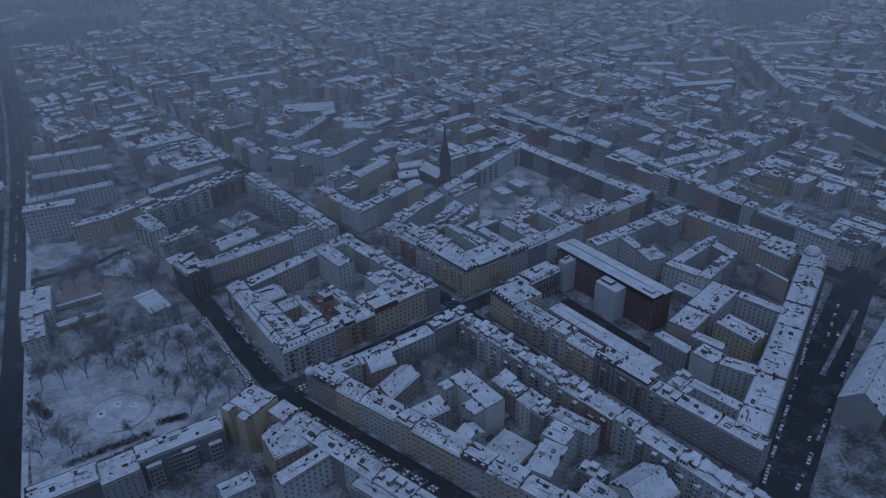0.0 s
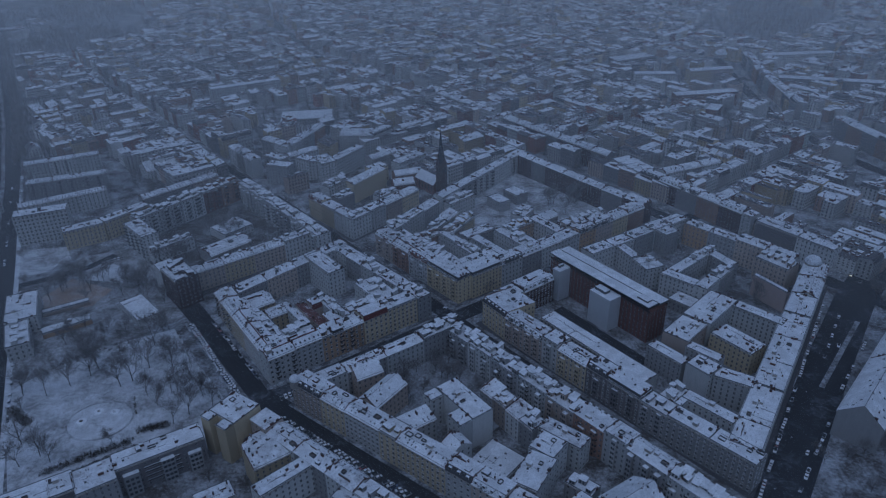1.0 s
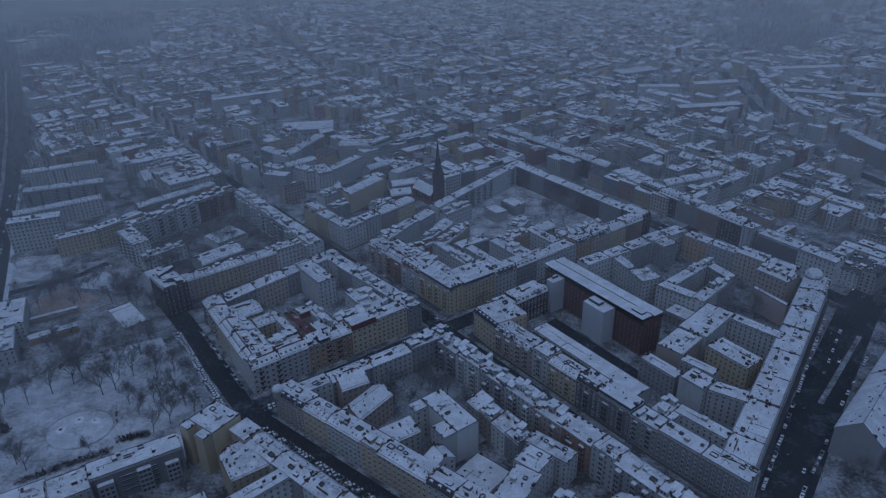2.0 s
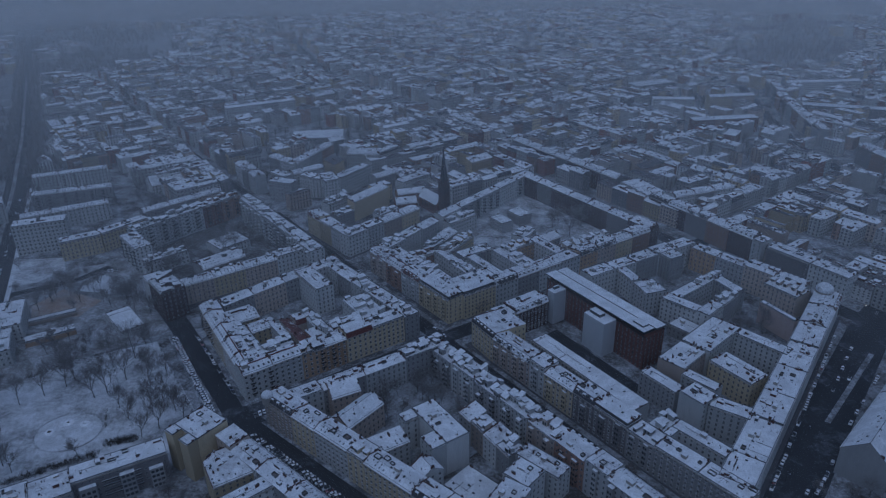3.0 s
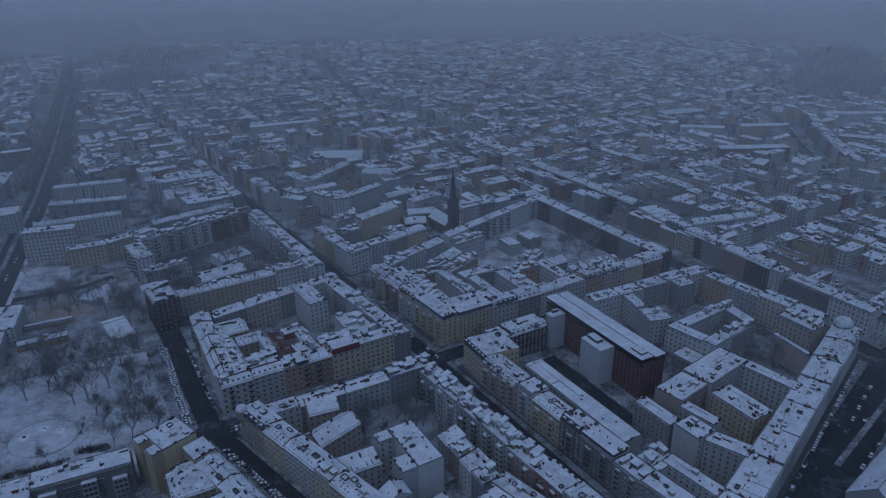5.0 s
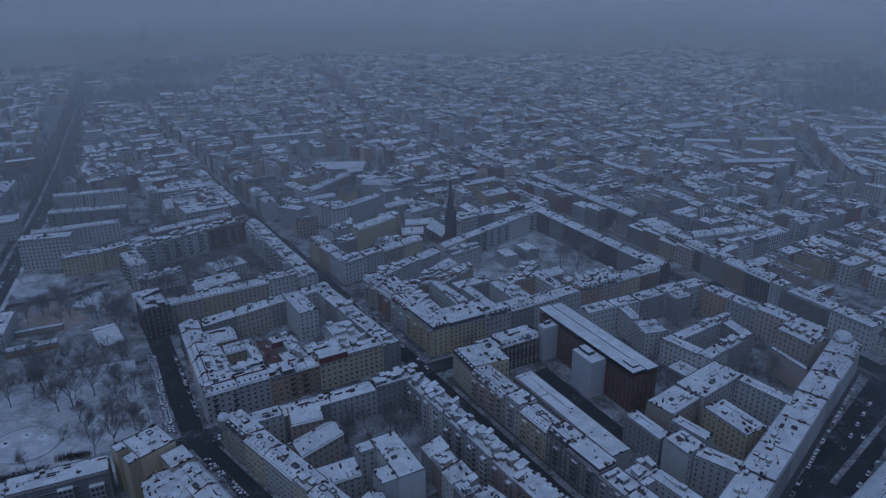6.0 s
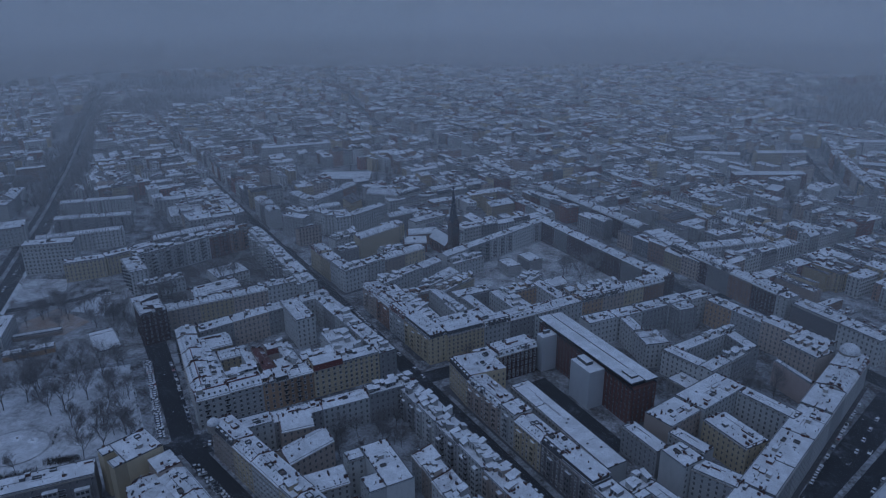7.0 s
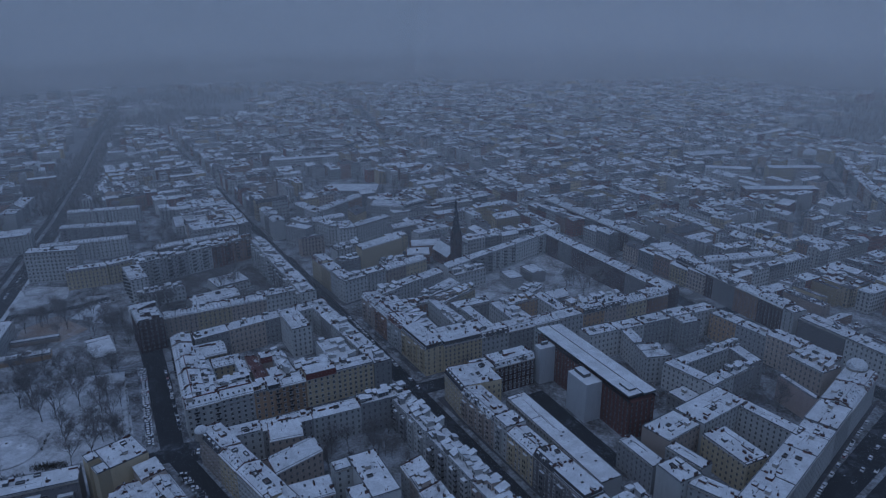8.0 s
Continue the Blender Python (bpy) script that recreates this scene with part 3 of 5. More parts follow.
road("road_wide", [(120, 160), (178, 258), (260, 372), (322, 455), (380, 520), (520, 690)], 27, 0.08)
road("road_long", [(365, 415), (312, 487), (214, 610), (140, 712), (70, 802), (-40, 940), (-220, 1170)], 15, 0.09)
road("road_boulevard", [(-200, 190), (-350, 503), (-462, 728), (-568, 925), (-785, 1303), (-1000, 1680)], 26, 0.10)
sheet("median", strip([(-272, 330), (-352, 497), (-464, 722), (-570, 920), (-780, 1290)], 4), 0.22, YARD, "snowy strip between the lanes of the boulevard", "median", 0.15)
sheet("pavement", strip([(-214, 250), (-231, 285), (-347, 527), (-449, 733)], 3.5), 0.2, LAWN, "snowy pavement along the boulevard", "pavement", 0.1)
sheet("median", strip([(249, 355), (309, 426)], 3.2), 0.22, YARD, "snowy strip between the lanes of the wide street", "median", 0.15)


def grown(corners, by):
    cx, cy = sum(p[0] for p in corners) / len(corners), sum(p[1] for p in corners) / len(corners)
    out = []
    for x, y in corners:
        r = math.hypot(x - cx, y - cy)
        out.append((cx + (x - cx) * (1 + by / r), cy + (y - cy) * (1 + by / r)))
    return out


def pavement(corners, by=5.0, yard=None):
    sheet("pavement", grown(corners, by), 0.15, PAVEMENT, "trodden snowy pavement with a raised stone kerb", "pavement", 0.15)
    sheet("courtyard", grown(corners, -6), 0.19, yard or YARD, "snow-covered courtyard ground between houses", "courtyard", 0.04)


def block(corners, d, e, specs, win="fb", near=True, paved=True, first="l", **more):
    """A closed block: a row on each side, corner to corner anticlockwise; each row owns its first corner."""
    n = len(corners)
    if paved:
        pavement(corners)
    for i, spec in enumerate(specs):
        if not spec:
            continue
        a, b, c = Vector(corners[i]), Vector(corners[(i + 1) % n]), Vector(corners[(i + 2) % n])
        t = (b - a).normalized()
        angle = t.angle((b - c).normalized())
        b = b - t * (d / max(0.5, math.sin(angle)) + 0.05)
        row(a.x, a.y, b.x, b.y, d, e, spec, win, near, first=first, **more)


# ---- block by the park, yellow flank ----
block([(-156, 449), (-100, 367), (3, 444), (-75, 531)], 12.5, 19.5,
      ["p14H+1 y24H y20K w22K w10K", "w22K w22K+.5 o9T o9P-1 o18H-.5 y22A y28F+1", "", ""], "Fb", balconies="f", share=0.5)
block([(3, 444), (-75, 531), (-156, 449), (-100, 367)], 12.5, 19.5, ["g24T w22F w22T g20H w15F", "w22H g24H p24H g22H", "", ""], "fb", paved=False)
house(-98, 499, -75, 470, 14, 22, "w", "F", "fblr")


def wing(origin, toward, t0, t1, o0, o1, e, wall, roof, win="fb", deep=False, **more):
    """A back wing placed by metres along a street and back from it. deep: its long side runs away from the street."""
    o, u = Vector(origin), (Vector(toward) - Vector(origin)).normalized()
    n = Vector((-u.y, u.x))
    if deep:
        a, b, d = o + u * t1 + n * o0, o + u * t1 + n * o1, t1 - t0
    else:
        a, b, d = o + u * t0 + n * o0, o + u * t1 + n * o0, o1 - o0
    house(a.x, a.y, b.x, b.y, d, e, wall, roof, win, **more)


SOUTH, EAST = (-100, 367), (3, 444)
wing(SOUTH, EAST, 12.6, 42, 12.6, 28, 18, "w", "Z", "b")
wing(SOUTH, EAST, 12.6, 23, 28.1, 60, 17.5, "g", "Z", "f", True)
wing(SOUTH, EAST, 23.1, 42, 47, 59, 17, "y", "H", "f")
wing(SOUTH, EAST, 37, 43.9, 28.1, 46.9, 17.5, "w", "S", "fb", True)
wing(SOUTH, EAST, 44, 52, 12.6, 48, 18, "p", "S", "b", True, cover=TILE_SNOW)
wing(SOUTH, EAST, 60, 69, 12.6, 48, 18.5, "w", "Z", "f", True)
wing(SOUTH, EAST, 69.2, 91, 12.6, 26, 18.5, "p", "Z", "b")
wing(SOUTH, EAST, 52.1, 59.9, 38, 48, 17.5, "p", "A", "")
wing(SOUTH, EAST, 52.1, 59.9, 12.6, 25, 17, "b", "A", "b")
wing(SOUTH, EAST, 14, 36, 65, 84, 17, "y", "H", "fbr")
wing(SOUTH, EAST, 92, 110, 13, 47, 19.5, "w", "T", "fbr", True)

# ---- block with the tree-planted yard ----
B1 = [(-81, 346), (75, 223), (178, 218), (17, 414)]
pavement(B1)
sheet("tree_yard", [(-62, 350), (12, 401), (62, 342), (36, 318), (4, 318), (-14, 350), (-30, 342)], 0.23, GROVE_FLOOR, "snow-covered yard planted with bare trees", "yard", 0.04)
row(-81, 346, 72, 226, 12.5, 19.5, "p24M y19H w26H+.5 y12T+1 y33H w16M p19M w20F w20M", "Fb", first="l", balconies="", thin=False)
row(180, 218, 25, 405, 13, 19, "w18Z g24Z+.5 w26Z g24H+1 w14F+3 b20M p20Z w22Z+1 g22Z w20Z+1 g18Z", "fb", last="", balconies="b", bays="b")
row(17, 414, -70, 354, 11.5, 19, "g32Z+.5 w30H-1 g30H-1 w20F", "fb", first="l")
house(-42, 350, -26, 359, 18, 16, "p", "G", "fblr")
house(-28, 324, -11, 347, 15, 16, "p", "G", "fbr")
house(27.2, 307.3, 39, 316, 35, 22, "w", "F", "rb", skylights=5)
house(20, 302, 27.2, 307.3, 12, 22, "w", "F", "lb")
house(3.7, 324, 10.9, 329.3, 8, 21.5, "w", "F", "flb")
house(9, 294, 15.5, 285, 13, 18, "w", "G", "flr")
house(-14, 300, 7, 314, 11, 17, "w", "S", "fr")
house(43, 279, 56, 294, 23, 5.5, "g", "F", "f", name="workshop_hall", chimneys=0, skylights=4)
row(33, 340, 60, 303, 11, 16.5, "w12S p12Z+1 w12S g12Z+.5", "fb")
house(63, 306, 84, 288, 11, 17, "w", "F", "fbr")
house(56, 289, 68, 279, 15, 19.5, "w", "F", "fbr")
house(44, 265, 57, 257, 25, 19.5, "w", "F", "fbr")
house(99, 235, 121, 249, 24, 16.5, "w", "G", "fblr")
house(70, 252, 82, 240, 13, 15, "g", "H", "fb")
house(73, 270.5, 85, 260, 9, 12, "g", "T", "fb", chimneys=1)

# ---- big block with the brick slab ----
B5 = [(40, 433), (171, 271), (303, 468), (219, 569)]
pavement(B5)
house(40, 433, 54, 412, 27, 19.5, "y", "M", "FBlr", skylights=6)
row(54, 412, 136, 310, 12.5, 19, "p35M w13F+3 y24H d16M+1 d24P+.5 g18T", "Fb", bays="f")
sheet("car_park", [(92, 446), (101, 453), (150, 384), (139, 376), (122, 396), (108, 404)], 0.22, ASPHALT, "dark wet asphalt yard beside the brick slab", "yard")
row(136, 310, 171, 271, 12, 20, "g25F g26F", "Fb", last="R", skylights=1, chimneys=1, thin=False)
wing((136, 310), (171, 271), -3, 29, 20, 28.5, 20, "w", "F", "fb", chimneys=1, thin=False)
wing((136, 310), (171, 271), -3, 1.8, 12.1, 19.9, 20, "w", "F", "", chimneys=0, skylights=0, thin=False)
wing((136, 310), (171, 271), -13, -3.1, 12.7, 28.5, 19.5, "w", "Z", "fb", True)
row(177, 280, 304, 468, 17, 20, "w24F w38F-.4 g30F+.4 w34F w34F-.3 w30F+.5 w30H w26M", "fb")
row(291, 487, 229, 557, 12.5, 19.5, "w24M p26M+1 g26F o24F", "fb")
row(219, 569, 124, 508, 13, 19.5, "w22F w20F+1 g24F w22F-.5 w24F", "fb", first="l")
house(71, 443, 95, 461, 15, 19.5, "k", "M", "Fb")
house(60, 436, 71, 443, 14, 20, "y", "F", "fb")
house(80, 421, 134, 348, 13, 12, "w", "F", "f", chimneys=0, skylights=5)
house(161, 492, 167.5, 473.5, 17, 18, "w", "F", "fbrl", chimneys=4)
house(152.5, 513, 160.6, 492.5, 8.5, 18.5, "w", "F", "fb")
house(189, 541, 197.5, 526, 15, 20, "g", "F", "fbr")
block([(177, 469), (203.5, 443), (241, 481), (226, 511)], 9.5, 18, ["w30F", "w26F+.5 g26T", "g30F", "w30T w30F"], "fb", paved=False)
house(246, 465, 260, 438.5, 3.6, 17.5, "s", "F", "", chimneys=0, skylights=1)
house(257, 490, 273, 468, 17, 19, "p", "T", "fbl")
house(205, 440, 176, 411, 20, 20, "w", "F", "b", skylights=4, chimneys=6, thin=False)
house(175.9, 410.9, 157, 392, 18, 19, "p", "F", "b", skylights=2, chimneys=4, thin=False)
house(213, 419.4, 237, 394.5, 9, 20, "w", "F", "f", skylights=2, thin=False)
house(188.5, 391, 206, 366, 16.5, 18, "y", "F", "fbr", chimneys=8, skylights=2, thin=False)
house(168, 378, 184, 361.5, 8, 16.5, "w", "F", "fb", thin=False)
house(160.5, 355, 170.5, 342, 14, 21.5, "w", "F", "r")
house(174, 343.7, 193, 331.6, 11, 20, "w", "F", "fb", thin=False)
house(143.5, 380, 159.5, 358.5, 9, 17, "g", "F", "fb")
house(178, 448, 192, 432, 14, 9, "g", "F", "fb", chimneys=0)


SLAB_WINDOW = mesh_of("window", (GLASS, FRAME_PAINT, METAL, WALLS["r"][1]), build_window(1.25, 1.9))


def brick_slab():
    """Seven-storey brick slab with white stair towers and an overhanging flat roof."""
    ax, ay, bx, by, d = 96, 484, 151, 405, 18
    width = math.hypot(bx - ax, by - ay)
    walls, spots = Buf(), []
    for o, u, length in (((0, 0), (1, 0), width), ((width, d), (-1, 0), width), ((0, d), (0, -1), d), ((width, 0), (0, 1), d)):
        facade(walls, o, u, length, 25, 7, spots, True, gap=3.4)
    walls.face(((0, 0, 25), (width, 0, 25), (width, d, 25), (0, d, 25)))
    top = new("office_slab", walls.mesh("wall", (WALLS["r"][1],)))
    top.matrix_basis = Matrix.Translation((ax, ay, 0)) @ Matrix.Rotation(math.atan2(by - ay, bx - ax), 4, "Z")
    tagged(top, "seven-storey red brick slab with overhanging snowy flat roof", "office building")
    back = Buf()
    for place, turn, h, _ in spots:
        if place[1] > 0.5 and place[0] < width - 1:
            pane(back, (place, turn, h, None), sill=True)
            continue
        part("window", SLAB_WINDOW, top, "", Matrix.Translation(place) @ Matrix.Rotation(turn, 4, "Z"))
    tagged(part("windows", back.mesh("windows", (GLASS, FRAME_PAINT)), top), kind="stuff")
    b = Buf()
    b.box(3, 2.2, 25, width - 3, d - 2.2, 28.2, 0)
    part("set_back_storey", b.mesh("set_back_storey", (GLASS,)), top, "dark glazed set-back top storey")
    b = Buf()
    b.box(-1.5, -0.5, 28.2, width - 1, d * 0.5, 29.0, 0, 1, True)
    b.box(0.5, d * 0.5, 28.2, width + 1, d - 0.5, 29.6, 0, 1, True)
    part("roof", b.mesh("roof", (METAL, ROOF_SNOW)), top)
    b = Buf()
    b.box(-0.3, -0.3, 25, width + 0.3, 0.1, 26.0, 0)
    b.box(-0.3, d - 0.1, 25, width + 0.3, d + 0.3, 26.0, 0)
    part("parapet", b.mesh("parapet", (RAIL,)), top)
    b = Buf()
    b.box(width - 14, 3, 29, width - 5, 8, 30.3, 0, 1)
    part("plant_room", b.mesh("plant_room", (METAL, CAP)), top)
    for x0, x1, h in ((14, 21, 26), (52, 71, 26)):
        b = Buf()
        b.box(x0, -11.5, 0, x1, -0.02, h, 0, 1)
        part("stair_tower", b.mesh("stair_tower", (WHITE_PAINT, ROOF_SNOW)), top, "white windowless stair tower")
        b = Buf()
        b.box(x0 + 1.5, -8, h, x1 - 2 - (x1 - x0) * 0.3, -3, h + 2.2, 0, 1)
        part("lift_housing", b.mesh("lift_housing", (METAL, CAP)), top)


brick_slab()

# ---- long block with the church beyond ----
B4 = [(-45, 541), (23, 459), (203, 590), (95, 735)]
pavement(B4, yard=LAWN)
row(-45, 541, 23, 459, 13, 19.5, "p22M b20K w22M y34P+.5", "fb", first="l", last="r", bays="f")
row(34, 466, 194, 582, 13, 19.5, "y30P+.5 w22M g22M w22H w22F o20M p22M y20H b22M", "fb")
# Walls k and d carry the shade of this side in their colour.
row(203, 590, 101, 727, 13, 20, "k22M d24H k24H k24H k22H d20H k24H", "fb", first="l")
row(95, 735, 4, 617, 11, 20, "w26F w26F w28F g26F w24H", "fb", first="l", balconies="b")
row(0, 610, -40, 552, 12, 19, "g22H w20F+1 w22T", "fb")
CORNER, FAR = (23, 459), (203, 590)
wing(CORNER, FAR, 13.2, 52, 13.2, 27, 19.6, "w", "F", "b", thin=False)
wing(CORNER, FAR, 8, 23.5, 27.2, 50, 18.5, "g", "Z", "br", True)
wing(CORNER, FAR, 8, 23.5, 50.2, 74, 18, "w", "Z", "r", True)
wing(CORNER, FAR, 7, 40, 74.2, 85, 18, "b", "T", "fb")
wing(CORNER, FAR, 36, 47, 27.2, 50, 18, "w", "Z", "fb", True)
wing(CORNER, FAR, 36, 47, 50.2, 74, 17.5, "w", "S", "fb", True)
wing(CORNER, FAR, 52.2, 61, 13.2, 52, 19, "w", "F", "fb", True)
wing(CORNER, FAR, 50, 80, 52.2, 64, 18.5, "g", "F", "f", thin=False)
wing(CORNER, FAR, 77, 93, 13.2, 50, 18.5, "w", "T", "fb", True)
wing(CORNER, FAR, 93.2, 117, 43, 54, 17.5, "o", "T", "f")
wing(CORNER, FAR, 117.2, 127, 13.2, 48, 18, "w", "H", "fb", True)
wing(CORNER, FAR, 127.2, 150, 13.2, 27, 18.5, "p", "Z", "b")
wing(CORNER, FAR, 150.2, 178, 13.2, 24, 18, "w", "T", "b")
wing(CORNER, FAR, 7, 20, 85.2, 102, 17, "w", "F", "br", True)
row(20, 541, 41, 576, 10.5, 17, "p18Z y18Z", "fb")
row(6, 549.5, 27, 584.5, 9.5, 17, "g18Z w18S", "fb")
house(56, 633, 67, 617, 13, 10, "g", "F", "fbl", chimneys=0, skylights=1)
house(73, 649, 85, 633, 14, 10, "g", "F", "fbl", chimneys=0, skylights=1)
house(86, 578, 97, 596, 14, 14, "w", "T", "fb")
house(101, 571, 117, 583, 13, 13, "g", "G", "fb")
house(20, 605, 44, 628, 14, 15, "w", "T", "fb")

# ---- block of balconied flats ----
block([(-258, 570), (-182, 478), (-104, 535), (-188, 672)], 12, 18, ["", "", "", ""])
row(-258, 572, -190, 660, 12, 22, "w22T g22T w22Z r20T b20T", "fb", balconies="f", first="l", share=1.0, bays="f")
row(-83, 543, -178, 661, 13, 21, "w20T w24F+1 g24T w22T w24Z w24T", "fb", first="l", balconies="b", share=1.0, bays="b")
row(-182, 482, -98, 546, 12, 17, "p22H y22H p24H w24F+2", "fb")
house(-266, 562, -240, 534, 14, 23, "w", "F", "fblr", balconies="f")
house(-182, 525, -154, 553, 19, 8.5, "g", "H", "fb", skylights=8)
house(-181, 566, -161, 588, 24, 7.5, "w", "F", "fr", chimneys=1, skylights=3, thin=False)
house(-232, 530, -205, 556, 9, 12, "w", "T", "fb", balconies="f")
house(-205, 479, -187, 459, 18, 24, "k", "Z", "fblr")
house(-216, 492, -206, 480, 14, 21, "w", "F", "fb")

# ---- flats and office tower on the boulevard ----
house(-364, 566, -323, 582, 14, 28.5, "w", "F", "Fblr", name="office_tower", chimneys=2, storeys=8)
row(-318, 557, -290, 575, 12, 17.5, "y30F", "fb", balconies="f")
row(-289, 576, -262, 612, 12, 18, "y22F o20F", "fb", balconies="f")
row(-385, 610, -318, 650, 11, 17.5, "w22H w22H w22H", "fb", balconies="f")
row(-407, 667, -336, 694, 11, 17.5, "g22H g22H g22H", "fb", balconies="f")
row(-436, 719, -368, 751, 11, 17.5, "w22H w22H w22H", "fb", balconies="f")
house(-303, 713, -271, 738, 24, 10, "w", "G", "fb", name="market_hall", chimneys=0)
row(-277, 633, -219, 691, 11, 14, "g22H g22H p24H", "fb")
house(-317, 461, -300, 425, 21, 13, "w", "F", "fblr", chimneys=2)
house(-299, 424, -284, 396, 15, 12, "w", "T", "fblr", chimneys=2)
house(-444, 622, -418, 640, 26, 19, "w", "F", "fb")
row(-490, 706, -520, 775, 16, 18, "w22F g24G w24F", "fb")
house(-520, 690, -500, 705, 16, 16, "y", "F", "fb")
house(-235, 463, -211, 437, 17, 4.5, "w", "F", "", name="garden_pavilion", chimneys=0, skylights=0, thin=False)
sheet("rough_ground", [(-270, 366), (-318, 470), (-300, 545), (-262, 560), (-190, 478), (-182, 446), (-226, 412), (-254, 384)], 0.03, ROUGH, "rough snowy ground with brown worn patches", "ground")
sheet("lawn", [(-338, 509), (-362, 560), (-322, 564), (-308, 541), (-320, 519)], 0.09, LAWN, "snowy lawn in front of the office tower", "lawn")
sheet("lawn", [(-281, 538), (-278, 505), (-247, 500), (-254, 524)], 0.09, LAWN, "snowy lawn beside the rough ground", "lawn")
road("road_side", [(-332, 497), (-309, 510), (-287, 526), (-272, 547)], 8, 0.12)
sheet("bare_court", [(-303, 480), (-292, 508), (-252, 490), (-258, 466), (-291, 459)], 0.06, EARTH, "brown bare earth court with thin snow", "court")
sheet("pavement", strip([(-178, 440), (-118.5, 350)], 1.6), 0.17, PAVEMENT, "snowy footpath beside the parked cars", "pavement", 0.17)
house(-288, 451, -260, 468, 5, 3.5, "p", "F", "f", name="long_shed", chimneys=0, skylights=0)
house(-274, 423, -247, 442, 8, 4.5, "o", "F", "f", name="long_shed", chimneys=0, skylights=0)

# ---- houses south of the park ----
def bayed_flats(ax, ay, bx, by, d, e, bays):
    """Panel-built flats with projecting glazed bays and stripes of balconies on the yard side."""
    top = house(ax, ay, bx, by, d, e, "d", "F", "fb", chimneys=3, skylights=3, thin=False)
    width = math.hypot(bx - ax, by - ay)
    for x, w, z in bays:
        bay, glass = Buf(), Buf()
        bay.box(x - w / 2, -2.6, 0, x + w / 2, -0.02, z, 0, 1)
        ob = part("bay", bay.mesh("bay", (WALLS["g"][1], CAP)), top, "projecting grey bay with snow on top")
        for k in range(int(z / 3.1)):
            for s in (-0.3, 0.0, 0.3):
                glass.face([(x + s * w + px, -2.63, 1.0 + k * 3.1 + pz) for px, pz in ((-0.8, 0), (0.8, 0), (0.8, 1.7), (-0.8, 1.7))])
        tagged(part("bay_windows", glass.mesh("bay_windows", (GLASS,)), ob), kind="stuff")
    for k, z in enumerate((4.5, 7.6, 10.7, 13.8)):
        b = Buf()
        b.box(width * 0.30, -1.5, z, width * 0.7, -0.02, z + 0.25, 0, 1, True)
        b.box(width * 0.30, -1.5, z + 0.25, width * 0.7, -1.42, z + 1.15, 2, 1)
        part("balcony", b.mesh("balcony", (STONE, CAP, RAIL)), top, "long balcony with snow along its rail")
    return top


bayed_flats(-161, 277, -121, 301, 13.5, 18.5, ((7, 8, 14.5), (26, 7, 15.5), (40, 7, 13)))
house(-175, 262, -158, 273, 18, 17.5, "g", "F", "fb", thin=True, chimneys=1)
house(-207, 249, -177, 267, 15, 17.5, "d", "F", "fb", thin=False, balconies="f")
house(-121.5, 315.9, -104.5, 303.9, 19, 25, "y", "F", "b", skylights=3, chimneys=4, thin=False)
house(-125, 311, -119, 306.8, 5.9, 25, "y", "F", "", skylights=0, chimneys=0)
house(-114.5, 303.6, -108, 299, 5.9, 25, "y", "F", "", skylights=0, chimneys=0)
row(8, 240, -90, 321, 12.5, 19, "w22F g22T w20H g24H w22H p14A", "fb", thin=False)
house(-89, 278, -66, 294, 16, 16.5, "y", "S", "fr", cover=ROOF_THIN, skylights=7)
house(-81, 258, -57, 279.5, 9.5, 18.5, "w", "F", "fl", thin=False)
house(-99, 296, -90, 289, 12, 18, "y", "H", "f")
house(-110, 252, -94, 262, 12, 16, "w", "F", "fb")
house(-46, 258, -24, 242, 9, 18, "g", "F", "f")

# ---- across the wide street ----
row(322, 408, 234, 314, 24, 17.5, "g45B g45B", "fb", chimneys=3, skylights=22, thin=False)
house(282, 318, 262, 296, 14, 15, "w", "H", "fb")

# ---- church, and the block round it ----
block([(-114, 619), (-67, 567), (-2, 640), (-50, 700)], 12, 19.5, ["y24M y24F w20F", "w24T w20F+1 p24H y24H", "", ""], "fb")
house(-74, 644, -45, 685, 9, 20, "y", "S", "", chimneys=2)
house(-99, 646, -80, 668, 12, 17, "w", "Z", "fb")
house(-86, 618, -72, 632, 12, 17, "g", "T", "fb")
house(-46, 622, -30, 640, 11, 16, "w", "T", "fb")
house(-36, 664, -15, 670, 14, 10, "r", "G", "fb", name="parish_house", chimneys=1)
house(-36, 684, -8, 694, 12, 12, "b", "G", "fb", name="parish_house", chimneys=1)


